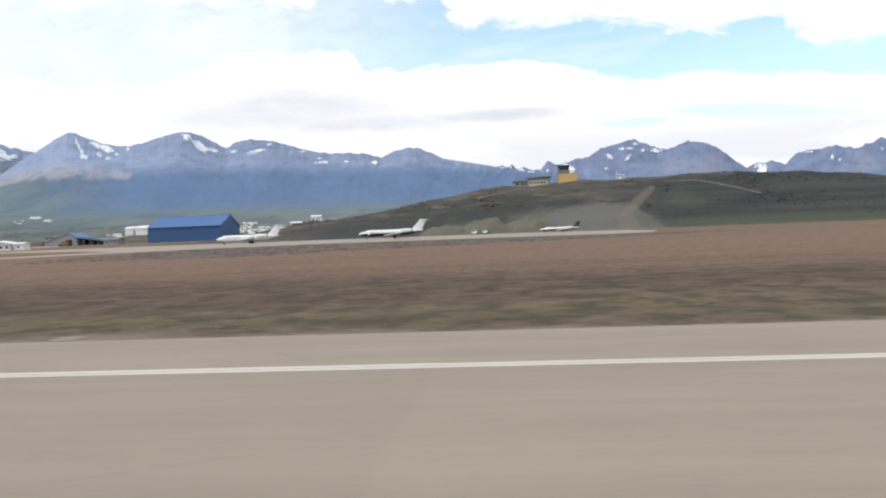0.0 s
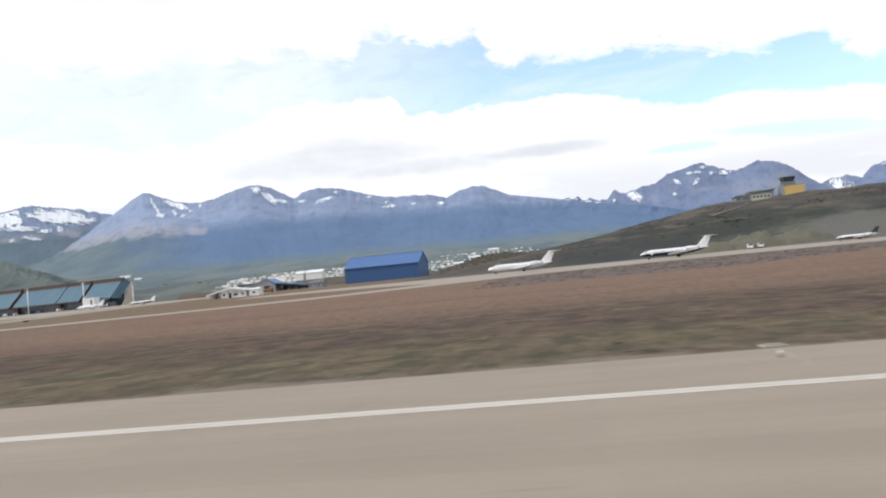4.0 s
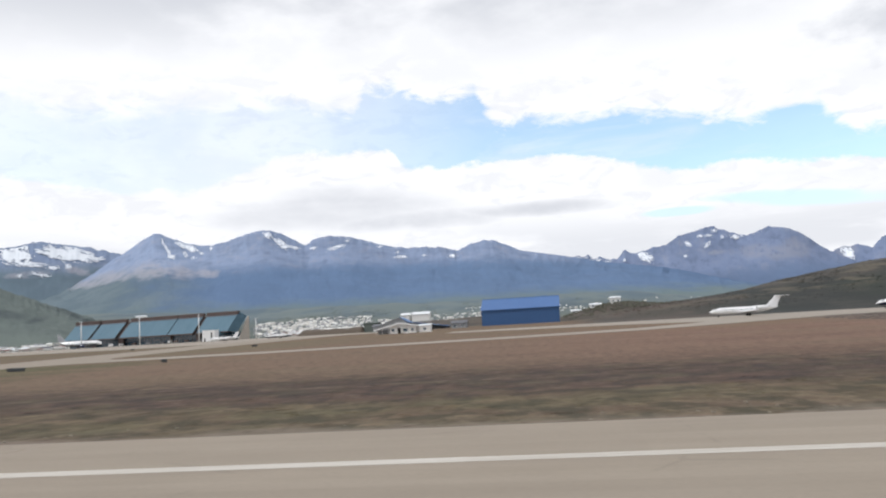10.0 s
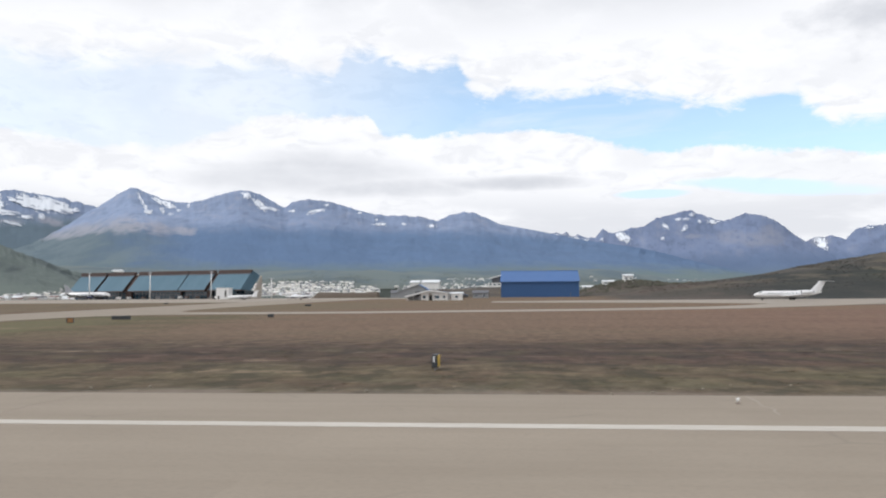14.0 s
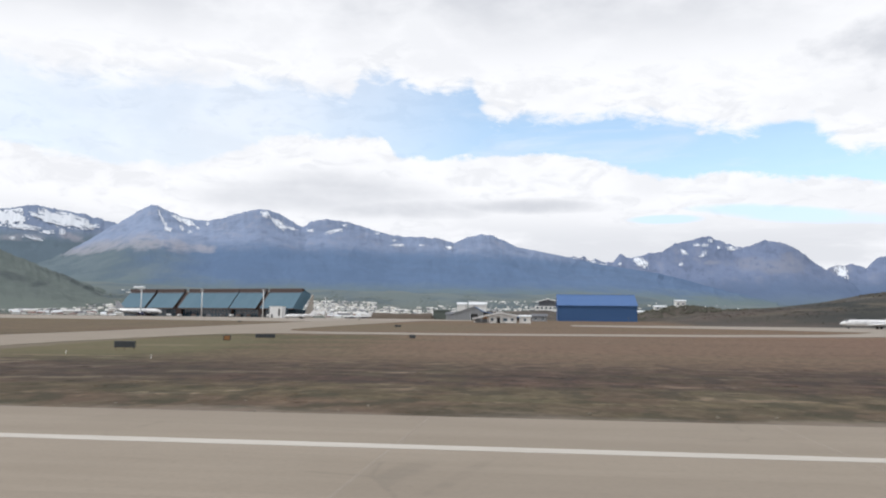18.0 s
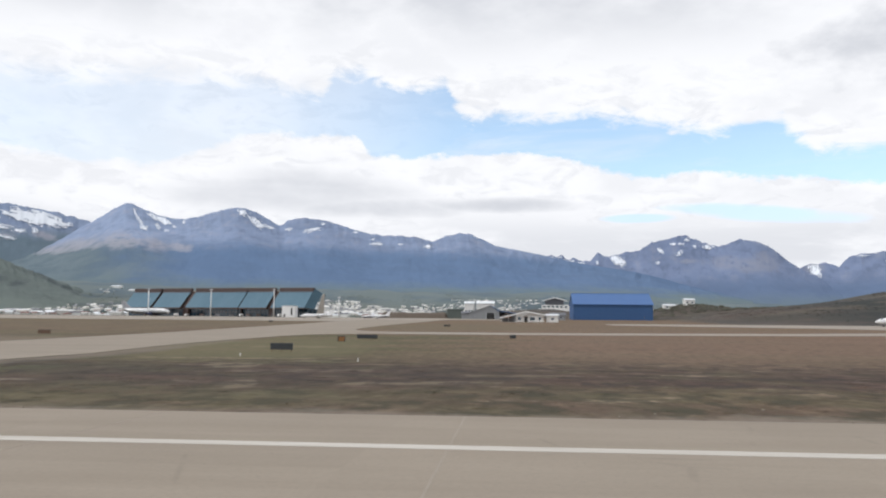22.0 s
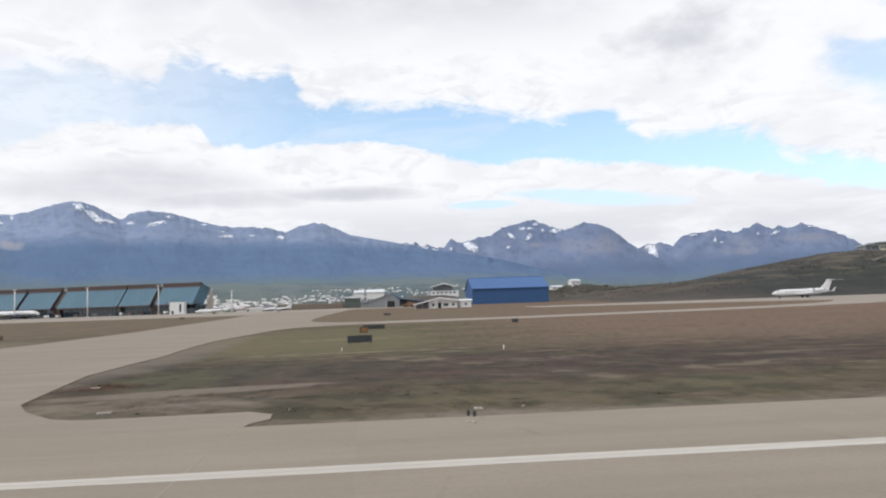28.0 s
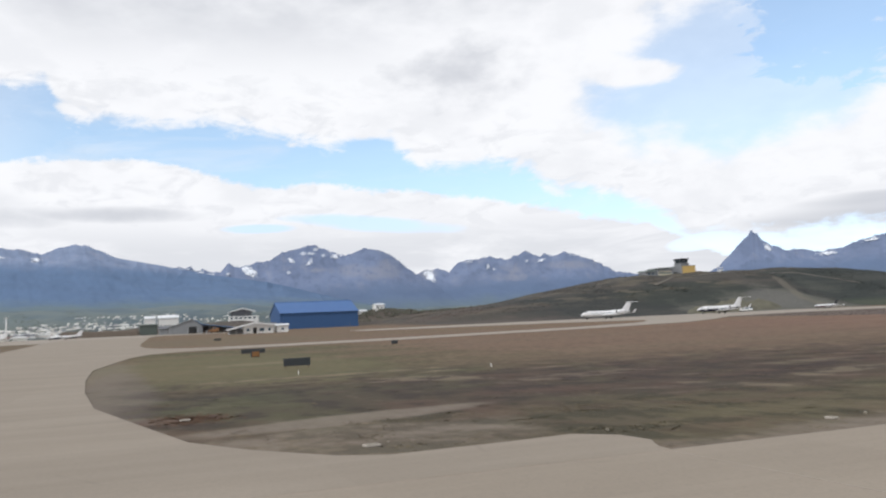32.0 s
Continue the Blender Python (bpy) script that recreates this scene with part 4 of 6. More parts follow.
# hillside and snowy slopes greyed by haze in the colour
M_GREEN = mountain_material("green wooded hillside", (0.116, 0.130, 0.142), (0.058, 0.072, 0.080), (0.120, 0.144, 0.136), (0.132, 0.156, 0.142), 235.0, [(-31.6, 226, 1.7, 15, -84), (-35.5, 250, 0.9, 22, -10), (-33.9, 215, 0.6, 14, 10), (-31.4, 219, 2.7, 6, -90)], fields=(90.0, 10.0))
M_SNOWY = mountain_material("hazed rock over green-grey slopes", HAZED_ROCK, HAZED_SCREE, (0.136, 0.182, 0.222), (0.134, 0.172, 0.178), 470.0, [(-34.5, 452, 1.2, 16, 8), (-31.6, 470, 0.8, 22, -10)], fields=(330.0, 200.0))

mountain([(-48, 520), (-42, 560), (-36.4, 588), (-35.1, 607), (-34.2, 620), (-33.7, 630), (-32.6, 618), (-31.3, 599), (-30.2, 580), (-29.0, 555), (-26, 470), (-23, 380)], 4840, 4250, 60, M_SNOWY, "snowy haze-blue rock mountain with wide snowfields",
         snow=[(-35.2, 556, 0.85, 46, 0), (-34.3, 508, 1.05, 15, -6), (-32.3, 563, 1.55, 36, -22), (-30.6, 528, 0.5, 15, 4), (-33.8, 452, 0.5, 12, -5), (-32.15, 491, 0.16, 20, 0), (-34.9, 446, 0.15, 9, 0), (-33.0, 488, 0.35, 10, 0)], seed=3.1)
mountain([(-45, 150), (-38, 210), (-33.5, 330), (-31.8, 390), (-30.2, 480), (-28.6, 575), (-27.6, 635), (-26.9, 671), (-26.6, 667), (-25.5, 630), (-24.1, 598), (-23.2, 597), (-22.3, 618), (-21.2, 650), (-20.0, 676), (-19.4, 677), (-18.5, 655), (-17.7, 615), (-17.0, 586), (-16.7, 592), (-16.4, 618), (-15.4, 632), (-14.4, 628), (-13.5, 613), (-12.4, 585), (-11.5, 559), (-9.9, 544), (-7.6, 536), (-6.4, 508), (-5.9, 530), (-5.4, 547), (-4.4, 561), (-3.8, 555), (-3.2, 537), (-2.0, 487), (1.1, 435), (3.8, 384), (7.6, 331), (10.5, 270), (13, 215), (15, 170)], 4600, 3080, 70, M_WEST, "long haze-blue wooded range with a pyramid peak, scree slopes and a round dome",
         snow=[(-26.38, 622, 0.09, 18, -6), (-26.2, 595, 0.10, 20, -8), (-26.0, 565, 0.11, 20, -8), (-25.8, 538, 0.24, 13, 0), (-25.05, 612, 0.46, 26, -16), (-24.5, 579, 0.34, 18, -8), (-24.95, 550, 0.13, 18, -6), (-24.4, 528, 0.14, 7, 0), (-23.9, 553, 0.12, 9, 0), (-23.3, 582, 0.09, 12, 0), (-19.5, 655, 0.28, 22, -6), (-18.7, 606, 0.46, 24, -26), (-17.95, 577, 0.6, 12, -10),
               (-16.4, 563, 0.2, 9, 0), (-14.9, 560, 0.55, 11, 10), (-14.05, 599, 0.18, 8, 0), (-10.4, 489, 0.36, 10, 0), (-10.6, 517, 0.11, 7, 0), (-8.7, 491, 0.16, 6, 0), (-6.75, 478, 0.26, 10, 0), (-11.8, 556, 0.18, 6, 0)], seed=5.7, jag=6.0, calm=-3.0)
mountain([(0.0, 400), (1.9, 430), (2.3, 422), (2.6, 432), (3.0, 408), (3.4, 414), (4.0, 394), (4.6, 398), (4.9, 425), (5.14, 448), (5.45, 424), (6.1, 422), (7.0, 448), (7.9, 456), (8.7, 502), (9.8, 516), (10.4, 532), (10.93, 541), (11.3, 522), (11.9, 500), (12.5, 482), (13.05, 470), (13.8, 495), (14.5, 510), (15.3, 492), (16.2, 465), (17.8, 350), (19.7, 267), (21.5, 190)], 4780, 4350, 50, M_EAST, "rugged haze-blue twin mountain with snow patches",
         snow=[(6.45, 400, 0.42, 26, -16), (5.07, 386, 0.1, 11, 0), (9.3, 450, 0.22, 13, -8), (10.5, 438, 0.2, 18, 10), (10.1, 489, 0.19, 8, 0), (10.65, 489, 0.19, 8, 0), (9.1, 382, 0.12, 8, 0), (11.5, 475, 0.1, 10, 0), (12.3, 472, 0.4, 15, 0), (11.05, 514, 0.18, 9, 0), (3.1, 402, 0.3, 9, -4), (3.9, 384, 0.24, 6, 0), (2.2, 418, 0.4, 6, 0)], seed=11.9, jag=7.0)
mountain([(15.5, 300), (18.1, 345), (18.6, 368), (19.0, 362), (19.5, 376), (20.3, 352), (21.0, 408), (21.7, 414), (22.4, 416), (23.1, 432), (24.1, 404), (24.9, 420), (25.65, 448), (26.2, 424), (26.6, 410), (27.1, 424), (27.6, 412), (28.0, 420), (28.35, 440), (28.7, 424), (29.2, 405), (30.5, 362), (31.6, 306), (33, 272), (35, 240), (38, 215), (41, 190)], 4840, 4520, 45, M_EAST, "jagged haze-blue mountain chain with small snow patches",
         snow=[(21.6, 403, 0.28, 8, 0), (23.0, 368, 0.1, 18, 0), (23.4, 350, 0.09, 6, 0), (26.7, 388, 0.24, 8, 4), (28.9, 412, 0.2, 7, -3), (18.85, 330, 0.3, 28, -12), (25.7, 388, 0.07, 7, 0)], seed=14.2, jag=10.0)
mountain([(36.5, 215), (38.5, 280), (39.3, 353), (40.06, 412), (40.5, 442), (40.72, 470), (40.84, 480), (40.96, 452), (41.1, 458), (41.4, 420), (42.0, 388), (42.8, 352), (43.5, 356), (44.5, 334), (46.1, 340), (47.1, 376), (48.7, 402), (52, 430), (58, 390), (66, 320)], 4840, 4520, 45, M_EAST, "sharp haze-blue horn peak with one snow gully",
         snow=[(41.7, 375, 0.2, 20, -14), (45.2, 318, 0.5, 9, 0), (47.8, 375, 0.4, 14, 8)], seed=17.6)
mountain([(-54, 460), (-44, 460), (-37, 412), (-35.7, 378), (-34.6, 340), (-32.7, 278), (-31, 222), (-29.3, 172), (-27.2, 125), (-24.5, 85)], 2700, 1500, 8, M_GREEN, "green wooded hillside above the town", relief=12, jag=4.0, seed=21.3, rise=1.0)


def ribbon(name, path, wide, mat, label):
    """A narrow worn path laid over the land."""
    bm, rows_ = bmesh.new(), []
    fine = []
    for (xa, ya), (xb, yb) in zip(path, path[1:]):
        fine += [(xa + (xb - xa) * i / 10, ya + (yb - ya) * i / 10) for i in range(10)]
    fine.append(path[-1])
    for i, (x, y) in enumerate(fine):
        a, b = fine[max(0, i - 1)], fine[min(len(fine) - 1, i + 1)]
        d = Vector((b[0] - a[0], b[1] - a[1])).normalized()
        w = wide * (0.8 + 0.4 * noise.noise((x / 7, y / 7, 9.0)))
        rows_.append([bm.verts.new((x + s * d.y * w, y - s * d.x * w, lift_at(x + s * d.y * w, y - s * d.x * w) + 0.25)) for s in (-1, -0.33, 0.33, 1)])
    for a, b in zip(rows_, rows_[1:]):
        for i in range(3):
            bm.faces.new((a[i], a[i + 1], b[i + 1], b[i]))
    return tagged(part(name, bm, mat, None, smooth=True), label, "path", kind="structure")


PATH_EARTH = material("pale worn earth", (0.128, 0.114, 0.094), (0.098, 0.088, 0.074), 0.95, size=6, mixing=0.7)
ribbon("hill_path", [(296, 432), (312, 428), (322, 420), (330, 410), (338, 397)], 1.1, PATH_EARTH, "pale footpath winding down the heath hill")
ribbon("hill_track", [(196, 422), (206, 427), (219, 435), (247, 439), (278, 440), (302, 442)], 1.3, PATH_EARTH, "pale dirt track below the control tower")

# ---- blue hangar ----


def hangar():
    x0, x1, deep, eave, ridge = -24.0, 25.0, 38.0, 9.2, 16.6
    ob = thing("hangar", pose(0, 498, 9.5), "large dark blue sheet metal hangar with lighter blue roof", "hangar")
    n = 28
    w = (x1 - x0) / n
    part("wall", boxed(x0 + 0.1, 0.12, -0.6, x1 - 0.1, 0.42, eave), HANGAR_WALL, ob)
    proto = None
    for i in range(n):
        if proto is None:
            proto = part("panel", prism([(0.0, 0.10), (0.06, 0.0), (w - 0.22, 0.0), (w - 0.12, 0.07), (w - 0.02, 0.10), (w - 0.02, 0.14), (0.0, 0.14)], "z", -0.5, eave - 0.05), HANGAR_WALL, ob)
            proto.location.x = x0
        else:
            o = proto.copy()
            scene.collection.objects.link(o)
            o.location.x = x0 + i * w
    part("wall", boxed(x0 + 0.1, deep - 0.4, -0.6, x1 - 0.1, deep - 0.1, eave), HANGAR_WALL, ob)
    for xa in (x0, x1 - 0.3):
        part("gable", prism([(0.0, -0.6), (deep, -0.6), (deep, eave), (deep / 2, ridge - 0.1), (0.0, eave)], "x", xa, xa + 0.3), HANGAR_WALL, ob)
    for k, (ya, yb, za, zb) in enumerate(((-0.5, deep / 2, eave - 0.1, ridge), (deep + 0.5, deep / 2, eave - 0.1, ridge))):
        slope = part("roof", prism([(ya, za), (yb, zb), (yb, zb + 0.25), (ya, za + 0.25)], "x", x0 - 0.5, x1 + 0.5), HANGAR_ROOF, ob)
        for i in range(25):
            xx = x0 + (x1 - x0) * i / 24
            part("seam", prism([(ya, za + 0.25), (yb, zb + 0.25), (yb, zb + 0.36), (ya, za + 0.36)], "x", xx - 0.05, xx + 0.05), HANGAR_ROOF, slope)
    part("ridge_cap", boxed(x0 - 0.5, deep / 2 - 0.4, ridge + 0.12, x1 + 0.5, deep / 2 + 0.4, ridge + 0.42, bevel=0.08), HANGAR_ROOF, ob)
    part("gutter", boxed(x0 - 0.4, -0.75, eave - 0.12, x1 + 0.4, -0.5, eave + 0.12), HANGAR_WALL, ob)
    part("side_door", boxed(x1 - 6.5, 0.02, -0.4, x1 - 4.6, 0.10, 2.4), SLATE_ROOF, ob, "grey side door")
    return ob


hangar()

# ---- terminal ----


def terminal():
    left, right = Vector((-339.0, 563.0)), Vector((-198.0, 532.0))
    ang = math.degrees(math.atan2(right.y - left.y, right.x - left.x))
    size = (right - left).length
    # the eave faces the apron; u runs along it, v back from it
    ob = thing("terminal", pose(left.x, left.y, 9.9, 0, 0, ang), "airport terminal with steep blue-green roof panels and brown ridge beams", "terminal")
    top, low, back, front = 19.2, 5.6, 0.0, -15.0
    segs = [(0, 22.5), (25, 47.5), (52, 93.5), (94.5, 115.5), (119, size)]
    for a, b in segs:
        roof = part("roof_panel", prism([(front, low), (back, top), (back, top + 0.35), (front, low + 0.35)], "x", a, b), TEAL_ROOF, ob)
        n = max(4, int((b - a) / 3.2))
        for i in range(n + 1):
            xx = a + (b - a) * i / n
            part("rib", prism([(front, low + 0.35), (back, top + 0.35), (back, top + 0.45), (front, low + 0.45)], "x", xx - 0.05, xx + 0.05), TEAL_ROOF, roof)
        # dark strip added in place of the shade under the ridge beam
        f0 = 0.80
        part("clerestory", prism([(front + (back - front) * f0, low + (top - low) * f0 + 0.36), (back, top + 0.36), (back, top + 0.5), (front + (back - front) * f0, low + (top - low) * f0 + 0.5)], "x", a + 0.2, b - 0.2), RIDGE_SHADE, ob, "dark strip standing for shade below the ridge")
        part("ridge_beam", boxed(a - 0.3, back - 2.4, top - 1.7, b + 0.3, back + 0.6, top + 0.8, bevel=0.1), TIMBER, ob, "brown timber ridge beam")
        part("eave_beam", boxed(a - 0.2, front - 0.3, low - 0.5, b + 0.2, front + 0.3, low + 0.30), TIMBER, ob)
        for xx in (a + 0.3, b - 0.3):
            part("truss", prism([(front + 0.6, low - 0.2), (back, top - 0.5), (back, top - 2.2), (front + 2.4, low - 0.9)], "x", xx - 0.2, xx + 0.2), TIMBER, ob)
    for a, b in zip(segs, segs[1:]):
        part("gap_wall", prism([(front + 4, low + 1.4), (back, top - 1.4), (back, 0), (front + 4, 0)], "x", a[1] + 0.1, b[0] - 0.1), TIMBER, ob, "brown boarded wall between roof panels")
    part("hall_wall", boxed(0.5, front + 6.2, -0.4, size - 0.5, back + 10, low - 0.3), DARK_GLASS, ob, "dark blue glazed hall front")
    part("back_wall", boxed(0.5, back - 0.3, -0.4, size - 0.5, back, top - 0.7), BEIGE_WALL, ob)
    for i in range(49):
        xx = 0.6 + (size - 1.2) * i / 48
        part("mullion", boxed(xx - 0.08, front + 6.0, -0.4, xx + 0.08, front + 6.2, low - 0.3), SLATE_ROOF, ob)
    part("transom", boxed(0.5, front + 6.0, 2.9, size - 0.5, front + 6.18, 3.15), SLATE_ROOF, ob)
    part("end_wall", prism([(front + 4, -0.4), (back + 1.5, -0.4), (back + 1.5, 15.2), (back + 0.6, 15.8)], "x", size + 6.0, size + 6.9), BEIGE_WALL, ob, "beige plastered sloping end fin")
    side = bmesh.new()
    quad = [side.verts.new(q) for q in ((size, front, low + 0.3), (size + 5.8, front + 3.6, low - 0.6), (size + 5.8, back + 0.3, 16.0), (size, back, top + 0.3))]
    side.faces.new(quad)
    bmesh.ops.solidify(side, geom=side.faces[:], thickness=0.3)
    part("hip_panel", side, TEAL_ROOF, ob, "blue-green roof panel folding round the end")
    part("end_wall", boxed(-0.9, front + 6, -0.4, -0.05, back, low), WHITE_WALL, ob)
    return ang


TERMINAL_TURN = terminal()


def mast(x, y, tall, label):
    ob = thing("light_mast", pose(x, y, lift_at(x, y) + 0.03), label, "mast", group="apron light masts")
    part("pole", turned([(0, 0.42, 0), (tall, 0.26, 0)], "z", 12), WHITE_PAINT, ob, smooth=True)
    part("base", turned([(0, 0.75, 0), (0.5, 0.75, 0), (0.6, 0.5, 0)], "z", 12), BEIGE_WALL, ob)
    head = part("lamp_bar", boxed(-1.3, -0.12, tall - 0.35, 1.3, 0.12, tall - 0.1), STEEL, ob)
    for i in range(4):
        part("floodlight", boxed(-1.25 + i * 0.72, -0.5, tall - 0.75, -0.85 + i * 0.72, -0.05, tall - 0.3, bevel=0.05), STEEL, head)
    return ob


for mx, my, mt in ((-310.5, 520, 18.5), (-266.5, 520, 18.6), (-222.8, 520, 18.8), (-174.0, 500, 13.5)):
    mast(mx, my, mt, "tall white apron light mast")


def bridge_house():
    ob = thing("boarding_stair_tower", pose(-211.5, 500, 9.2), "white boxy boarding bridge tower with a dark door", "boarding bridge")
    part("body", boxed(0, 0, -0.1, 8.6, 7.0, 7.2, bevel=0.08), WHITE_PAINT, ob)
    part("roof_edge", boxed(-0.15, -0.15, 7.2, 8.75, 7.15, 7.5), WHITE_PAINT, ob)
    part("door", boxed(5.9, -0.06, 1.4, 7.0, 0.02, 5.9), DOOR_DARK, ob, "tall dark narrow window")
    part("door", boxed(1.2, -0.06, -0.05, 2.3, 0.02, 2.1), DOOR_DARK, ob, "dark service door")
    part("tunnel", prism([(7.0, 3.6), (24.0, 4.2), (24.0, 7.0), (7.0, 6.6)], "x", 2.5, 5.4), TEAL_ROOF, ob, "blue-green boarding tunnel to the hall")
    return ob


bridge_house()


# ---- carts before the terminal ----


def cart(m, mat, label):
    ob = thing("baggage_cart", m, label, "cart", group="apron carts")
    part("bed", boxed(-1.5, -0.75, 0.5, 1.5, 0.75, 0.65), STEEL, ob)
    part("cover", prism([(-0.75, 0.65), (0.75, 0.65), (0.75, 1.7), (0.5, 2.0), (-0.5, 2.0), (-0.75, 1.7)], "x", -1.45, 1.45), mat, ob)
    part("tow_bar", boxed(-2.3, -0.05, 0.4, -1.5, 0.05, 0.5), STEEL, ob)
    for wx in (-1.0, 1.0):
        for side in (-1, 1):
            w = part("tyre", turned([(-0.08, 0.2, 0), (-0.06, 0.25, 0), (0.06, 0.25, 0), (0.08, 0.2, 0)], "y", 12), RUBBER, ob)
            w.location = (wx, side * 0.66, 0.25)


CART_TINTS = [(TIMBER, "brown-covered baggage cart on the apron"), (WHITE_PAINT, "white-covered baggage cart on the apron"), (SLATE_ROOF, "grey-covered baggage cart on the apron")]
for i, along in enumerate((18, 23, 47, 52, 66, 80, 88, 97, 104, 109, 122, 128)):
    c_ = radians(TERMINAL_TURN)
    gx, gy = -339 + along * math.cos(c_) + (13 + 2.5 * (i % 3)) * math.sin(c_), 563 + along * math.sin(c_) - (13 + 2.5 * (i % 3)) * math.cos(c_)
    cart(pose(gx, gy, lift_at(gx, gy) + 0.04, 0, 0, TERMINAL_TURN + 25 * (i % 4)), *CART_TINTS[(i * 2 + i // 3) % 3])

# ---- aircraft ----
def business_jet(label, m, belly=None, tail=None):
    """A twin-engined T-tailed jet, 30 m long, nose towards -x, wheels on z = 0."""
    ob = thing("business_jet", m, label, "jet", group="parked jets")
    r, cz = 1.32, 2.45
    rings = [(0.0, 0.08, -0.42), (0.35, 0.36, -0.36), (0.9, 0.62, -0.28), (1.8, 0.92, -0.15), (3.0, 1.18, -0.04), (4.4, r, 0.0), (18.5, r, 0.0), (21.5, 1.16, 0.12), (24.2, 0.78, 0.38), (26.4, 0.40, 0.62), (27.6, 0.14, 0.72)]
    part("fuselage", turned([(c, q, dz + cz) for c, q, dz in rings], "x", 24), JET_WHITE, ob, smooth=True)
    if belly:
        bm, rows_ = bmesh.new(), []
        for c, q, dz in rings[1:10]:
            rows_.append([bm.verts.new((c, 1.015 * q * math.cos(a), 1.015 * q * math.sin(a) + dz + cz)) for a in (radians(183 + 174 * i / 14) for i in range(15))])
        for a, b in zip(rows_, rows_[1:]):
            for i in range(14):
                bm.faces.new((a[i], a[i + 1], b[i + 1], b[i]))
        bmesh.ops.solidify(bm, geom=bm.faces[:], thickness=0.03)
        part("belly", bm, belly, ob, "dark painted belly", smooth=True)
    part("windscreen", prism([(1.75, cz + 0.55), (2.9, cz + 1.08), (3.35, cz + 1.02), (2.2, cz + 0.48)], "y", -0.86, 0.86), DARK_GLASS, ob)
    for i in range(14):
        for side in (-1, 1):
            part("window", turned([(-0.02, 0.19, 0), (0.02, 0.19, 0)], "y", 10), DARK_GLASS, ob).location = (5.6 + i * 0.86, side * (r - 0.035), cz + 0.38)
    part("cabin_door", boxed(4.1, -r - 0.015, cz - 0.75, 4.95, -r + 0.2, cz + 0.95, bevel=0.06), JET_WHITE, ob)
    for side in (-1, 1):
        w = part("wing", wing((10.6, side * 0.9, cz - 0.95), (19.2, side * 13.8, cz - 0.15), 6.6, 1.5, 0.75), JET_WHITE, ob)
        part("winglet", wing((19.3, side * 13.75, cz - 0.17), (20.6, side * 14.2, cz + 1.45), 1.45, 0.6, 0.16), JET_WHITE, w)
        e = part("engine", turned([(18.4, 0.66, cz + 0.72), (18.7, 0.80, cz + 0.72), (20.4, 0.84, cz + 0.72), (22.2, 0.70, cz + 0.74), (23.0, 0.55, cz + 0.76)], "x", 18), JET_WHITE, ob, smooth=True)
        e.location.y = side * 2.35
        part("intake", turned([(18.37, 0.56, cz + 0.72), (18.42, 0.60, cz + 0.72)], "x", 18), DOOR_DARK, e)
        part("nozzle", turned([(22.9, 0.50, cz + 0.76), (23.6, 0.36, cz + 0.77)], "x", 16), JET_GREY, e)
        part("pylon", boxed(19.6, min(side * 0.9, side * 1.7), cz + 0.62, 22.2, max(side * 0.9, side * 1.7), cz + 0.84), JET_WHITE, e)
        e.children[-1].location.y = -side * 2.35
        part("tailplane", wing((26.5, 0, 7.5), (29.8, side * 4.6, 7.4), 2.6, 1.1, 0.2), tail or JET_WHITE, ob)
        leg = part("main_leg", boxed(15.3, side * 1.95 - 0.1, 0.45, 15.55, side * 1.95 + 0.1, cz - 0.9), JET_GREY, ob)
        for d in (-0.22, 0.22):
            t = part("tyre", turned([(-0.15, 0.45, 0), (-0.1, 0.52, 0), (0.1, 0.52, 0), (0.15, 0.45, 0)], "y", 18), RUBBER, leg)
            t.location = (15.42, side * 1.95 + d, 0.52)
    part("fin", wing((22.3, 0, cz + 0.9), (26.5, 0, 7.55), 4.7, 2.5, 0.36), tail or JET_WHITE, ob)
    part("fairing", turned([(25.9, 0.08, 7.45), (26.5, 0.22, 7.45), (28.6, 0.2, 7.45), (29.6, 0.04, 7.45)], "x", 10), tail or JET_WHITE, ob, smooth=True)
    nose = part("nose_leg", boxed(3.3, -0.07, 0.3, 3.48, 0.07, cz - 1.0), JET_GREY, ob)
    for d in (-0.16, 0.16):
        t = part("tyre", turned([(-0.1, 0.3, 0), (-0.06, 0.36, 0), (0.06, 0.36, 0), (0.1, 0.3, 0)], "y", 16), RUBBER, nose)
        t.location = (3.39, d, 0.36)
    return ob


def on_land(x, y, turn=0.0, dz=0.04):
    return pose(x, y, lift_at(x, y) + dz, 0, 0, turn)


business_jet("white business jet with upturned wingtips on the apron", on_land(85.6, 326, 2))
business_jet("white business jet with navy belly on the apron", on_land(149.2, 323, 2), belly=JET_NAVY)
small = business_jet("small white business jet with black tail and dark red belly", on_land(226.5, 326, 0), belly=JET_RED, tail=SIGN_BLACK)
small.scale = (0.58, 0.58, 0.58)
j4 = business_jet("white business jet beside the boarding tower", on_land(-187.3, 455, -6))
j4.scale = (0.71, 0.71, 0.71)
j5 = business_jet("white business jet with dark belly at the apron's end", on_land(-150.2, 452, 4), belly=JET_NAVY)
j5.scale = (0.60, 0.60, 0.60)


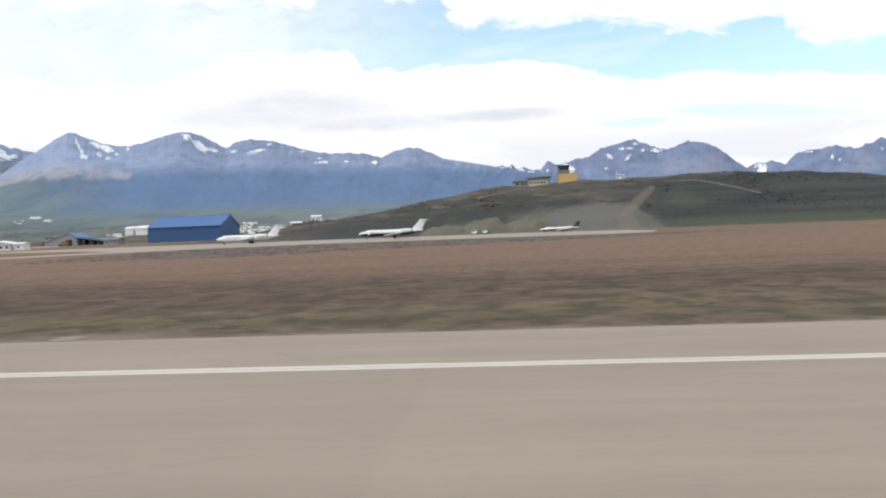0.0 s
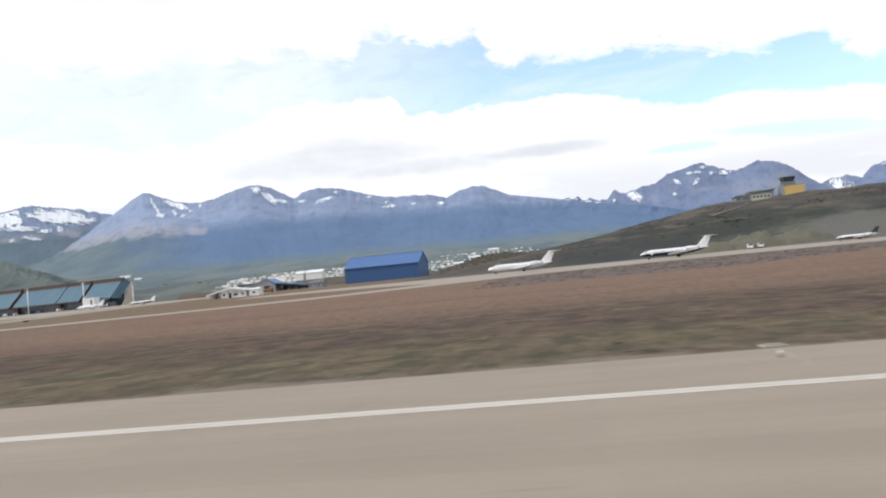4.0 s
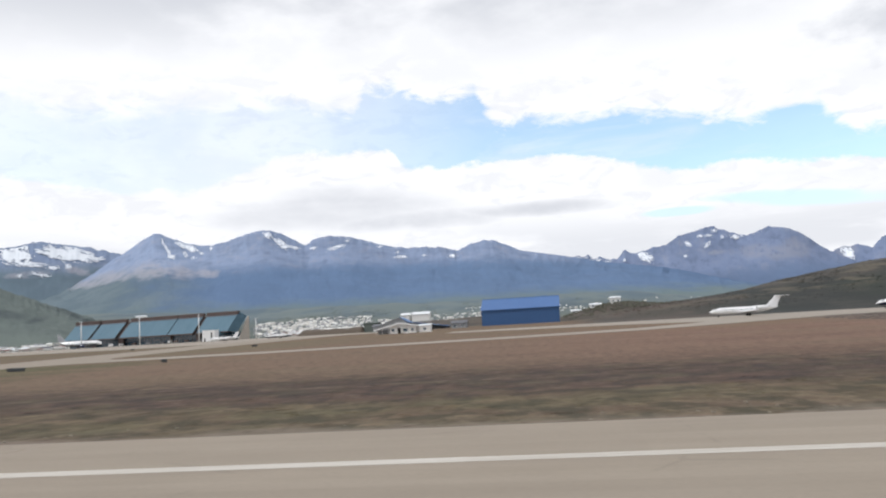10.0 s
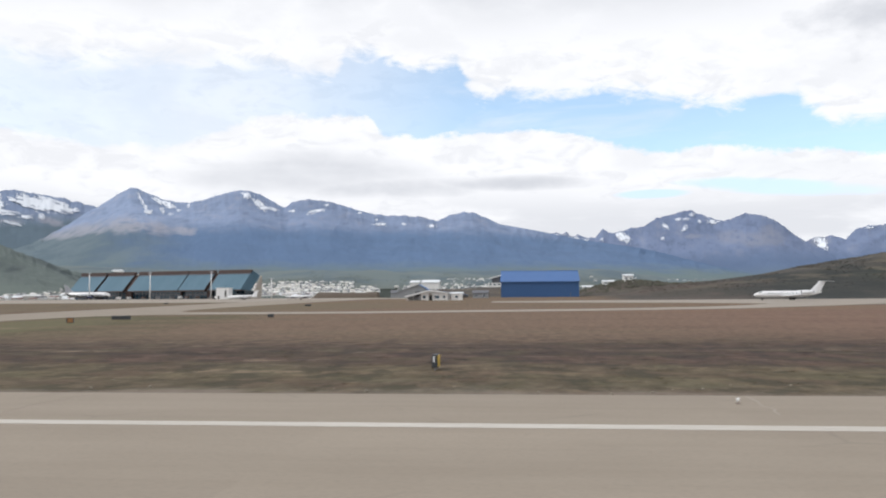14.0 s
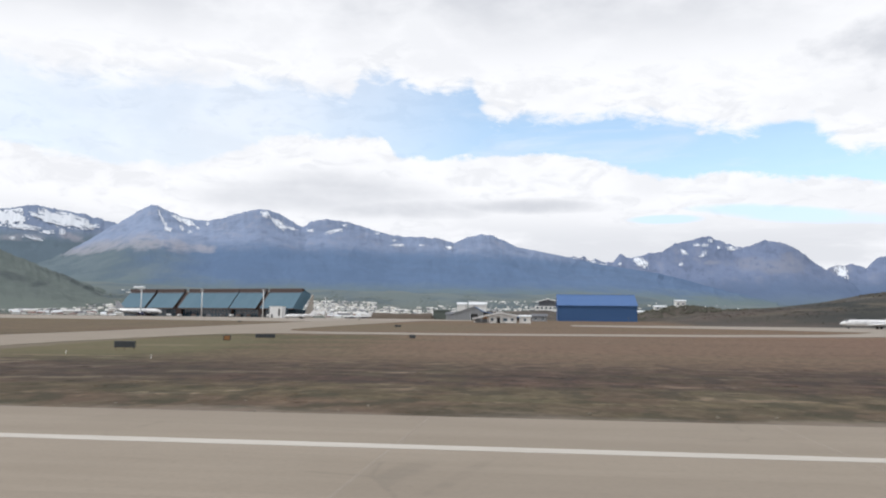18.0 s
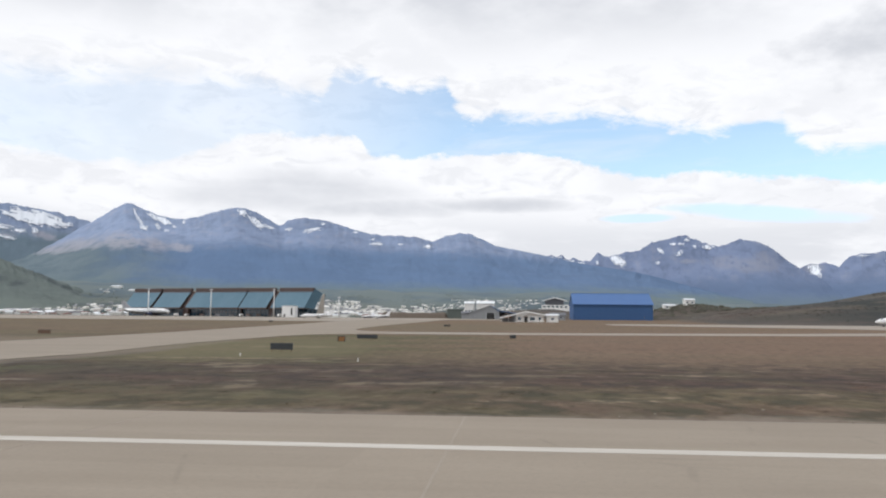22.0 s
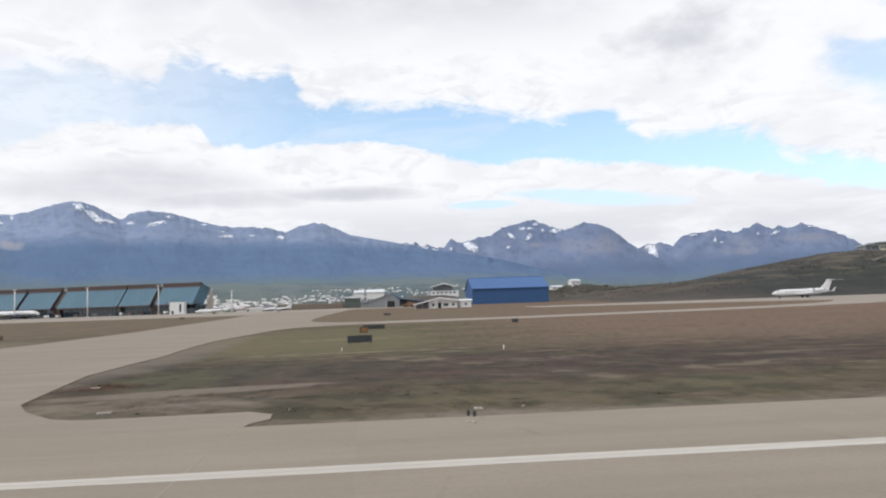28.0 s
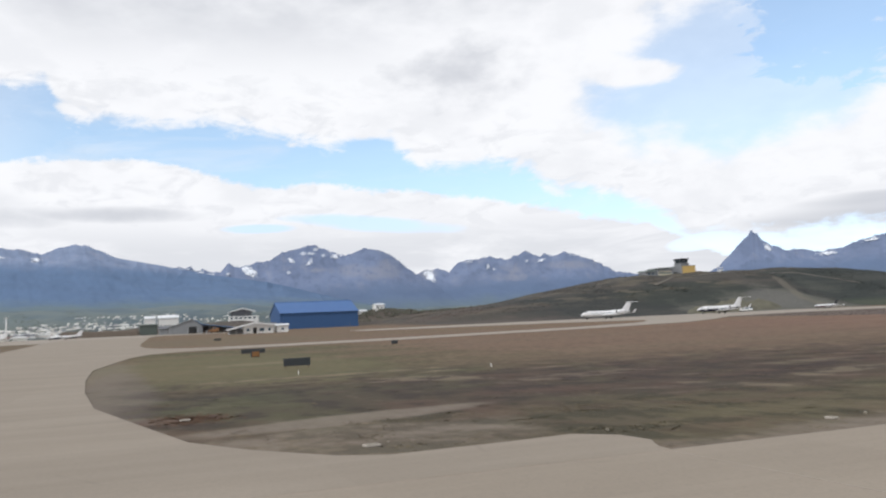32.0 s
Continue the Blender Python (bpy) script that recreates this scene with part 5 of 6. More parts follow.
def airliner(m):
    """A twin-engined low-wing airliner, 36 m long, nose towards -x."""
    ob = thing("airliner", m, "white airliner with dark tail fin parked at the terminal", "airliner")
    r, cz = 1.95, 3.3
    part("fuselage", turned([(0, 0.1, cz - 0.5), (0.5, 0.7, cz - 0.4), (1.6, 1.3, cz - 0.2), (3.4, 1.8, cz - 0.05), (5, r, cz), (24, r, cz), (29, 1.5, cz + 0.4), (33.5, 0.7, cz + 0.95), (36, 0.2, cz + 1.2)], "x", 24), JET_WHITE, ob, smooth=True)
    for name_, start, sweep, mat, tint in (("belly", 205, 130, JET_GREY, "grey painted belly"), ("stripe", 186, 12, JET_NAVY, "dark stripe along the side"), ("stripe", 342, 12, JET_NAVY, "dark stripe along the side")):
        bm, rows_ = bmesh.new(), []
        for c, q, dz in ((1.6, 1.3, -0.2), (3.4, 1.8, -0.05), (5, r, 0), (24, r, 0), (29, 1.5, 0.4), (33, 0.8, 0.9)):
            rows_.append([bm.verts.new((c, 1.012 * q * math.cos(a), 1.012 * q * math.sin(a) + dz + cz)) for a in (radians(start + sweep * i / 10) for i in range(11))])
        for a, b in zip(rows_, rows_[1:]):
            for i in range(10):
                bm.faces.new((a[i], a[i + 1], b[i + 1], b[i]))
        bmesh.ops.solidify(bm, geom=bm.faces[:], thickness=0.02)
        part(name_, bm, mat, ob, tint, smooth=True)
    part("windscreen", prism([(2.0, cz + 0.7), (3.1, cz + 1.35), (3.6, cz + 1.2), (2.5, cz + 0.55)], "y", -1.25, 1.25), DARK_GLASS, ob)
    for i in range(24):
        for side in (-1, 1):
            part("window", boxed(6.2 + i * 0.85, side * r - 0.03, cz + 0.3, 6.5 + i * 0.85, side * r + 0.03, cz + 0.72), DARK_GLASS, ob)
    for side in (-1, 1):
        part("wing", wing((12.2, side * 1.4, cz - 1.1), (20.5, side * 15.5, cz - 0.1), 7.2, 1.6, 0.9), JET_GREY, ob)
        e = part("engine", turned([(10.6, 0.9, cz - 1.75), (11.0, 1.05, cz - 1.75), (13.2, 1.0, cz - 1.75), (14.8, 0.6, cz - 1.7)], "x", 18), JET_NAVY, ob, smooth=True)
        e.location.y = side * 4.9
        part("tailplane", wing((31.0, side * 0.5, cz + 1.3), (34.6, side * 6.2, cz + 1.7), 3.6, 1.3, 0.3), JET_WHITE, ob)
        leg = part("main_leg", boxed(16.9, side * 2.8 - 0.12, 0.5, 17.2, side * 2.8 + 0.12, cz - 1.2), JET_GREY, ob)
        part("tyre", turned([(-0.4, 0.5, 0), (-0.34, 0.55, 0), (0.34, 0.55, 0), (0.4, 0.5, 0)], "y", 18), RUBBER, leg).location = (17.05, side * 2.8, 0.55)
    part("fin", wing((27.6, 0, cz + 1.5), (33.2, 0, cz + 7.2), 6.6, 2.4, 0.5), JET_GREY, ob)
    leg = part("nose_leg", boxed(4.0, -0.08, 0.35, 4.2, 0.08, cz - 1.7), JET_GREY, ob)
    part("tyre", turned([(-0.25, 0.3, 0), (-0.2, 0.36, 0), (0.2, 0.36, 0), (0.25, 0.3, 0)], "y", 16), RUBBER, leg).location = (4.1, 0, 0.36)
    return ob


airliner(on_land(-296.0, 522, 180 - 3))

# ---- control tower on the hill ----


def control_tower():
    z = 34.3
    ob = thing("control_tower", pose(246.5, 459, z), "yellow and grey control tower with dark flared glass cab", "control tower")
    part("base_block", boxed(-5.6, -5, -3, 6.0, 6, 5.2, bevel=0.08), GREY_WALL, ob)
    part("front_wall", boxed(-4.6, -5.12, -2.5, 6.0, -5.0, 5.1), YELLOW, ob, "ochre yellow front wall")
    part("parapet", boxed(-5.7, -5.2, 5.2, 6.1, 6.1, 5.5), GREY_WALL, ob)
    part("shaft", boxed(-4.6, -3.6, 5.2, 1.8, 4.0, 7.2, bevel=0.08), GREY_WALL, ob)
    part("balcony", boxed(-5.0, -4.2, 7.0, 2.2, 4.4, 7.3), GREY_WALL, ob)
    cab = bmesh.new()
    lo = [cab.verts.new(((p * 2.6) - 1.4, q * 2.8 + 0.2, 7.3)) for p, q in ((-1, -1), (1, -1), (1, 1), (-1, 1))]
    hi = [cab.verts.new(((p * 3.4) - 1.4, q * 3.6 + 0.2, 9.9)) for p, q in ((-1, -1), (1, -1), (1, 1), (-1, 1))]
    cab.faces.new(lo[::-1]), cab.faces.new(hi)
    for i in range(4):
        cab.faces.new((lo[i], lo[(i + 1) % 4], hi[(i + 1) % 4], hi[i]))
    cab_ob = part("cab", cab, CAB_GLASS, ob, "dark tinted glass cab leaning outward")
    for i in range(5):
        a = -1 + i * 0.5
        part("mullion", prism([(a * 2.6 - 1.47, 7.35), (a * 2.6 - 1.33, 7.35), (a * 3.4 - 1.33, 9.9), (a * 3.4 - 1.47, 9.9)], "y", -3.5, -3.35), SLATE_ROOF, cab_ob)
    part("roof", boxed(-5.1, -3.8, 9.9, 2.3, 4.2, 10.4, bevel=0.1), SLATE_ROOF, ob)
    part("antenna", turned([(10.5, 0.07, 0), (13.2, 0.03, 0)], "z", 8), STEEL, ob)
    low = thing("tower_annex", pose(208, 462, 33.0), "low pale yellow building with dull green roof beside the tower", "building")
    part("wall", boxed(16, -4, -4, 29, 6, 5.0), GREY_WALL, low)
    part("front_wall", boxed(17, -4.1, -1.0, 27.5, -4.0, 3.6), CREAM, low, "pale yellow front wall")
    part("wall", boxed(8, -3, -4, 15.9, 6, 3.4), GREY_WALL, low)
    part("roof", prism([(7.4, 3.4), (16.0, 3.4), (15.0, 4.3), (8.6, 4.3)], "y", -4, 7), GREEN_ROOF, low)
    part("roof", prism([(15.4, 4.9), (30.0, 5.4), (30.0, 6.0), (15.4, 5.6)], "y", -5, 7), GREEN_ROOF, low)
    for i in range(5):
        part("window", boxed(17.6 + i * 2.0, -4.16, 1.6, 18.8 + i * 2.0, -4.08, 2.9), DARK_GLASS, low)
    for i in range(2):
        part("window", boxed(9.0 + i * 3.3, -3.06, 1.4, 11.0 + i * 3.3, -2.98, 2.5), DARK_GLASS, low)


control_tower()

gantry = thing("radio_gantry", pose(277.5, 459, lift_at(277.5, 459)), "small white steel gantry on the hilltop", "gantry")
for gx in (-2.2, 2.2):
    part("leg", boxed(gx - 0.12, -0.12, -1.0, gx + 0.12, 0.12, 4.2 - 0.5 * gx), WHITE_PAINT, gantry)
part("beam", prism([(-2.4, 3.2), (2.4, 2.1), (2.4, 2.5), (-2.4, 3.6)], "y", -0.12, 0.12), WHITE_PAINT, gantry)
part("cabinet", boxed(-1.2, -0.6, -0.8, 0.8, 0.6, 1.5, bevel=0.05), WHITE_PAINT, gantry)

# ---- low buildings by the hangar ----


def gabled(name, x, y, wide, deep, eave, ridge, wall, roof, label, along="x", z=None, windows=0, door=None, over=0.5, turn=0.0, kind="building"):
    """A gabled house with its ridge along x or y, windows and a door on its front."""
    z = lift_at(x, y) if z is None else z
    ob = thing(name, pose(x, y, z, 0, 0, turn), label, kind)
    body = [(0, -3.0), (wide, -3.0), (wide, eave), (wide / 2, ridge), (0, eave)] if along == "y" else [(0, -3.0), (deep, -3.0), (deep, eave), (deep / 2, ridge), (0, eave)]
    part("wall", prism(body, "y" if along == "y" else "x", 0, deep if along == "y" else wide), wall, ob)
    span, length = (wide, deep) if along == "y" else (deep, wide)
    pitch = (ridge - eave) / (span / 2)
    for side in (0, 1):
        a, b = (-over, span / 2) if side == 0 else (span + over, span / 2)
        za, zb = eave - over * pitch, ridge
        part("roof", prism([(a, za + 0.02), (b, zb + 0.02), (b, zb + 0.3), (a, za + 0.3)], "y" if along == "y" else "x", -over, length + over), roof, ob)
    for i in range(windows):
        c = wide * (i + 0.5) / windows
        f = part("window", boxed(c - 0.75, -0.07, 1.0, c + 0.75, 0.02, 2.25), WHITE_PAINT, ob)
        part("pane", boxed(c - 0.65, -0.09, 1.1, c + 0.65, -0.06, 2.15), DARK_GLASS, f)
    if door:
        part("door", boxed(door[0], -0.08, -0.1, door[1], 0.02, door[2]), DOOR_DARK, ob, "dark open doorway")
    return ob


def bungalow():
    """A broad low gable facing the field: a long western slope over an open porch, white walls with dark windows."""
    ob = thing("bungalow", pose(-68.0, 385, lift_at(-60, 385)), "white low office house with broad pale gable and open porch", "building")
    part("wall", prism([(7.5, -0.6), (21.2, -0.6), (21.2, 3.5), (12.6, 4.95), (7.5, 3.7)], "y", 0, 10), WHITE_WALL, ob)
    part("roof", prism([(-0.4, 1.95), (12.6, 5.0), (12.6, 5.28), (-0.4, 2.2)], "y", -1.1, 10.6), WHITE_ROOF, ob)
    part("roof", prism([(21.9, 3.42), (12.6, 5.0), (12.6, 5.28), (21.9, 3.68)], "y", -1.1, 10.6), WHITE_ROOF, ob)
    part("fascia", prism([(-0.5, 1.62), (12.6, 4.62), (12.6, 5.34), (-0.5, 2.26)], "y", -1.25, -1.1), WHITE_PAINT, ob)
    part("fascia", prism([(22.0, 3.05), (12.6, 4.62), (12.6, 5.34), (22.0, 3.74)], "y", -1.25, -1.1), WHITE_PAINT, ob)
    part("porch_wall", boxed(0.6, 4.0, -0.4, 7.5, 4.25, 2.0), GREY_WALL, ob, "grey back wall of the open porch")
    for x in (0.5, 3.8, 7.0):
        part("post", boxed(x - 0.09, -0.7, -0.4, x + 0.09, -0.52, 2.2 + 0.22 * x), WHITE_PAINT, ob)
    for x, w, lo, hi in ((9.2, 0.7, 1.0, 2.4), (15.6, 1.15, 0.9, 2.3), (19.2, 0.6, 1.0, 2.3)):
        f = part("window", boxed(x - w - 0.1, -0.06, lo - 0.1, x + w + 0.1, 0.02, hi + 0.1), WHITE_PAINT, ob)
        part("pane", boxed(x - w, -0.09, lo, x + w, -0.055, hi), DARK_GLASS, f)
    part("door", boxed(11.6, -0.07, -0.1, 13.2, 0.02, 2.6), DOOR_DARK, ob, "dark open doorway")
    hood = part("door_hood", prism([(10.8, 2.7), (12.4, 3.7), (14.0, 2.7), (14.0, 2.95), (12.4, 3.98), (10.8, 2.95)], "y", -1.6, 0.0), WHITE_PAINT, ob, "small white gabled hood over the door")
    for x in (11.0, 13.8):
        part("post", boxed(x - 0.07, -1.5, -0.2, x + 0.07, -1.36, 2.85), WHITE_PAINT, hood)
    return ob


bungalow()
gabled("cabin", -45.3, 385, 5.5, 6, 3.2, 3.8, WHITE_WALL, WHITE_ROOF, "small white cabin beside the office", windows=1)
gabled("store", -94.5, 497, 6.0, 10, 3.0, 4.4, GREY_WALL, SLATE_ROOF, "low grey lean-to store", along="x", z=9.4)


def shed():
    """A lopsided gable: a long low slope westwards, a short one eastwards, a door below the ridge."""
    ob = thing("shed", pose(-89.5, 494, 9.2), "grey sheet metal shed with lopsided gable and dark door", "shed")
    part("wall", prism([(0, -1.5), (19, -1.5), (19, 4.9), (13.4, 8.1), (0, 3.6)], "y", 0, 16), GREY_WALL, ob)
    part("roof", prism([(-0.6, 3.5), (13.4, 8.15), (13.4, 8.5), (-0.6, 3.8)], "y", -0.6, 16.6), GREY_WALL, ob)
    part("roof", prism([(19.6, 4.6), (13.4, 8.15), (13.4, 8.5), (19.6, 4.95)], "y", -0.6, 16.6), FADED_BLUE, ob)
    d = part("door", boxed(11.0, -0.1, -0.2, 16.0, 0.02, 3.7), DOOR_DARK, ob, "dark open doorway")
    for x in (10.85, 16.0):
        part("jamb", boxed(x, -0.14, -0.2, x + 0.15, 0.02, 3.85), WHITE_ROOF, d)
    for i in range(12):
        x = 0.8 + i * 1.55
        if not 10.5 < x < 16.3:
            part("rib", boxed(x - 0.05, -0.06, -0.4, x + 0.05, 0.01, (3.5 + 0.33 * x if x < 13.4 else 8.0 - 0.57 * (x - 13.4)) - 0.2), GREY_WALL, ob)
    return ob


shed()


def earth_bank(x0, x1, y, tall):
    bm, rows_ = bmesh.new(), []
    n = 60
    for i in range(n + 1):
        x = x0 + (x1 - x0) * i / n
        row = []
        for j in range(9):
            v_ = j / 4 - 1
            q = max(0.0, 1 - v_ * v_) ** 0.6 * tall * (0.85 + 0.3 * noise.noise((x / 9, j * 0.6, 7.0))) * min(1, i / 6, (n - i) / 3)
            yy = y + v_ * 7
            row.append(bm.verts.new((x, yy, lift_at(x, yy) - 0.3 + q)))
        rows_.append(row)
    for a, b in zip(rows_, rows_[1:]):
        for j in range(8):
            bm.faces.new((a[j], b[j], b[j + 1], a[j + 1]))
    return tagged(part("earth_bank", bm, EARTH, None, smooth=True), "long dark brown earth bank at the apron's edge", "bank")


earth_bank(-152, -104, 518, 4.6)
gabled("green_hut", -105.0, 516, 10.0, 8, 6.0, 6.5, DARK_GREEN, DARK_GREEN, "tall dark green sheet metal hut by the bank", z=9.3)
gabled("office_block", -99.8, 622, 7.0, 12, 7.4, 9.0, WHITE_WALL, WHITE_ROOF, "white two-storey block with low pale roof", z=15.0, windows=3)
gabled("office_block", -90.4, 621, 13.6, 12, 7.4, 9.3, WHITE_WALL, WHITE_ROOF, "broad white two-storey block with pale roof", z=15.0, windows=5)
club = gabled("club_house", -35.9, 642, 14.5, 14, 7.07, 9.0, SLATE_ROOF, WHITE_ROOF, "dark timber house with broad white gable roof", along="y", windows=4, over=2.5)
for xa, za, xb, zb in ((-2.6, 6.35, 7.25, 9.0), (17.1, 6.35, 7.25, 9.0)):
    part("fascia", prism([(xa, za - 0.5), (xb, zb - 0.55), (xb, zb + 0.35), (xa, za + 0.35)], "y", -2.7, -2.5), WHITE_PAINT, club)
base_ = part("annexe", boxed(-3.2, -3.0, -2.0, 19.2, -0.1, 3.0), WHITE_WALL, club, "white lower storey before the house")
for i in range(6):
    part("window", boxed(-2.0 + i * 3.4, -3.06, 1.0, 0.0 + i * 3.4, -2.98, 2.2), DARK_GLASS, base_)
gabled("depot", -40, 470, 9.0, 8, 3.0, 4.4, GREY_WALL, SLATE_ROOF, "dark grey garage by the hangar", z=8.4, windows=2)


def lean_to():
    """A broad open-fronted store: a long roof falling east from the shed to low posts."""
    ob = thing("lean_to", pose(-72, 494.6, 9.0), "long lean-to store with faded blue sheet roof beside the shed", "store")
    roof = part("roof", prism([(-0.2, 5.3), (26.5, 1.5), (26.5, 1.75), (-0.2, 5.55)], "y", -0.8, 15), FADED_BLUE, ob)
    for i in range(14):
        part("seam", boxed(-0.2, -0.04, 0.0, 26.9, 0.04, 0.08), FADED_BLUE, roof).matrix_world = pose(0, -0.6 + i * 1.18, 5.56, 0, math.degrees(math.atan2(3.8, 26.7)), 0)
    part("back_wall", prism([(0, -0.8), (26, -0.8), (26, 1.45), (0, 5.2)], "y", 14.2, 14.5), GREY_WALL, ob)
    for i in range(6):
        x = 0.6 + i * 5.0
        part("post", boxed(x - 0.12, 0, -0.8, x + 0.12, 0.24, 5.15 - 0.1423 * x), STEEL, ob)
    for i, (x, h) in enumerate(((4, 2.4), (9.5, 1.9), (14.5, 1.5))):
        part("crate", boxed(x - 1.6, 3, -0.8, x + 1.6, 6, h - 0.8, bevel=0.08), EARTH if i % 2 else TIMBER, ob, "stacked brown crates under the roof")


lean_to()


def van(x, y, label):
    ob = thing("van", on_land(x, y, 88), label, "van", group="parked vans")
    body = part("body", prism([(-2.4, 0.45), (2.4, 0.45), (2.4, 1.9), (2.2, 2.1), (-1.2, 2.1), (-2.1, 1.3), (-2.4, 1.1)], "y", -0.9, 0.9), WHITE_PAINT, ob)
    part("windscreen", prism([(-2.05, 1.34), (-1.25, 2.02), (-1.3, 2.06), (-2.1, 1.38)], "y", -0.8, 0.8), DARK_GLASS, body)
    for side in (-1, 1):
        part("window", boxed(-1.2, side * 0.9 - 0.02, 1.3, 0.2, side * 0.9 + 0.02, 1.9), DARK_GLASS, body)
        for wx in (-1.5, 1.5):
            w = part("tyre", turned([(-0.11, 0.28, 0), (-0.08, 0.34, 0), (0.08, 0.34, 0), (0.11, 0.28, 0)], "y", 14), RUBBER, ob)
            w.location = (wx, side * 0.82, 0.34)


van(197.6, 346, "white van parked before the spoil mounds")
van(202.4, 348, "white van parked beside another by the mounds")


def spoil_mound(x, y, wide, deep, tall, seed):
    bm, rows_ = bmesh.new(), []
    for i in range(25):
        row = []
        for j in range(17):
            u_, v_ = i / 12 - 1, j / 8 - 1
            f = max(0.0, 1 - u_ * u_ - v_ * v_ * (1 + 0.4 * u_))
            q = f ** 0.8 * (1 + 0.5 * noise.fractal((u_ * 2.5 + seed, v_ * 2, seed), 0.8, 2.0, 4)) * tall
            px, py = x + u_ * wide, y + v_ * deep
            row.append(bm.verts.new((px, py, lift_at(px, py) - 0.3 + q)))
        rows_.append(row)
    for a, b in zip(rows_, rows_[1:]):
        for j in range(16):
            bm.faces.new((a[j], b[j], b[j + 1], a[j + 1]))
    return tagged(part("spoil_mound", bm, SPOIL, None, smooth=True), "smooth khaki mound of spoil at the hill's foot", "mound", "spoil mounds")


for k, (mx, my, mw, md, mt) in enumerate(((184, 357, 13, 9, 4.2), (203, 359, 15, 10, 5.4), (223, 362, 14, 9, 4.2))):
    spoil_mound(mx, my, mw, md, mt, 3.0 * k + 1)


def loader(x, y):
    ob = thing("wheel_loader", on_land(x, y), "orange wheel loader parked beside the shed", "loader")
    part("chassis", boxed(-2.6, -1.1, 0.7, 2.6, 1.1, 1.7, bevel=0.1), DIGGER, ob)
    part("engine_cover", boxed(0.6, -1.0, 1.7, 2.7, 1.0, 2.6, bevel=0.15), DIGGER, ob)
    cab = part("cab", boxed(-0.9, -0.85, 1.7, 0.6, 0.85, 3.3, bevel=0.08), DIGGER, ob)
    part("pane", boxed(-0.8, -0.9, 2.2, 0.5, -0.84, 3.1), DARK_GLASS, cab)
    part("arm", prism([(-4.2, 0.9), (-3.9, 0.7), (-1.4, 1.9), (-1.6, 2.3)], "y", -0.7, 0.7), DIGGER, ob)
    part("bucket", prism([(-5.2, 0.15), (-4.0, 0.15), (-3.9, 1.4), (-4.3, 1.4), (-4.5, 0.6)], "y", -1.3, 1.3), STEEL, ob)
    for wx in (-1.7, 1.7):
        for side in (-1, 1):
            t = part("tyre", turned([(-0.25, 0.62, 0), (-0.18, 0.75, 0), (0.18, 0.75, 0), (0.25, 0.62, 0)], "y", 18), RUBBER, ob)
            t.location = (wx, side * 1.05, 0.75)
            part("rim", turned([(-0.27, 0.36, 0), (0.27, 0.36, 0)], "y", 12), DIGGER, t)


loader(-66, 470)

# ---- airfield signs and lights ----


def board(name, x, y, wide, tall, foot, mat, label, group="taxiway signs", frame_mat=None):
    ob = thing(name, on_land(x, y, 0, -0.04), label, "sign", group)
    part("panel", boxed(-wide / 2, -0.12, foot, wide / 2, 0.12, foot + tall, bevel=0.03), mat, ob)
    part("frame", boxed(-wide / 2 - 0.04, -0.09, foot + tall, wide / 2 + 0.04, 0.09, foot + tall + 0.05), frame_mat or SIGN_BLACK, ob)
    n = max(2, int(wide / 1.1) + 1)
    for i in range(n):
        c = -wide / 2 + 0.2 + (wide - 0.4) * i / (n - 1)
        part("leg", boxed(c - 0.03, -0.03, -0.05, c + 0.03, 0.03, foot), RUST, ob)
    return ob


board("taxiway_sign", -93.4, 84.4, 3.1, 0.85, 0.34, SIGN_BLACK, "long black back of a taxiway sign on legs")
board("taxiway_sign", -91.0, 137.4, 4.1, 0.72, 0.06, SIGN_BLACK, "long black taxiway sign by the junction")
ds = board("direction_sign", -92.9, 121.5, 1.35, 0.92, 0.06, SIGN_BLACK, "orange direction sign with black rim in the grass")
part("side_panel", boxed(-0.50, -0.136, 0.14, 0.60, -0.122, 0.90), SIGN_ORANGE, ds, "orange face of the sign")
board("taxiway_sign", -62.0, 146.4, 1.25, 0.65, 0.06, SIGN_BLACK, "small black sign beside the parallel taxiway")
board("taxiway_sign", -163.6, 146, 2.8, 0.75, 0.12, RUST, "rusty brown sign in the grass beyond the taxiway")
board("taxiway_sign", -84.9, 261.3, 2.2, 0.55, 0.04, SIGN_BLACK, "black sign on the grass before the shed")
board("taxiway_sign", -167.2, 327, 1.8, 0.5, 0.04, SIGN_BLACK, "black sign at the apron's edge")
mk = thing("runway_marker", on_land(-12.6, 22.8, 0, -0.04), "black marker box on legs with a yellow side", "sign")
part("panel", boxed(-0.17, -0.65, 0.16, 0.17, 0.65, 0.92, bevel=0.03), SIGN_BLACK, mk)
part("side_panel", boxed(0.171, -0.60, 0.20, 0.186, 0.60, 0.88), SIGN_YELLOW, mk, "yellow side of the marker")
part("stripe", boxed(-0.186, -0.45, 0.40, -0.171, -0.30, 0.84), WHITE_PAINT, mk, "white stripe on the marker")
part("stripe", boxed(-0.186, 0.05, 0.40, -0.171, 0.20, 0.84), WHITE_PAINT, mk, "white stripe on the marker")
part("stripe", boxed(-0.08, -0.667, 0.50, 0.02, -0.652, 0.84), WHITE_PAINT, mk, "white stripe on the marker")
for ly in (-0.5, 0.5):
    part("leg", boxed(-0.04, ly - 0.04, -0.05, 0.04, ly + 0.04, 0.17), STEEL, mk)


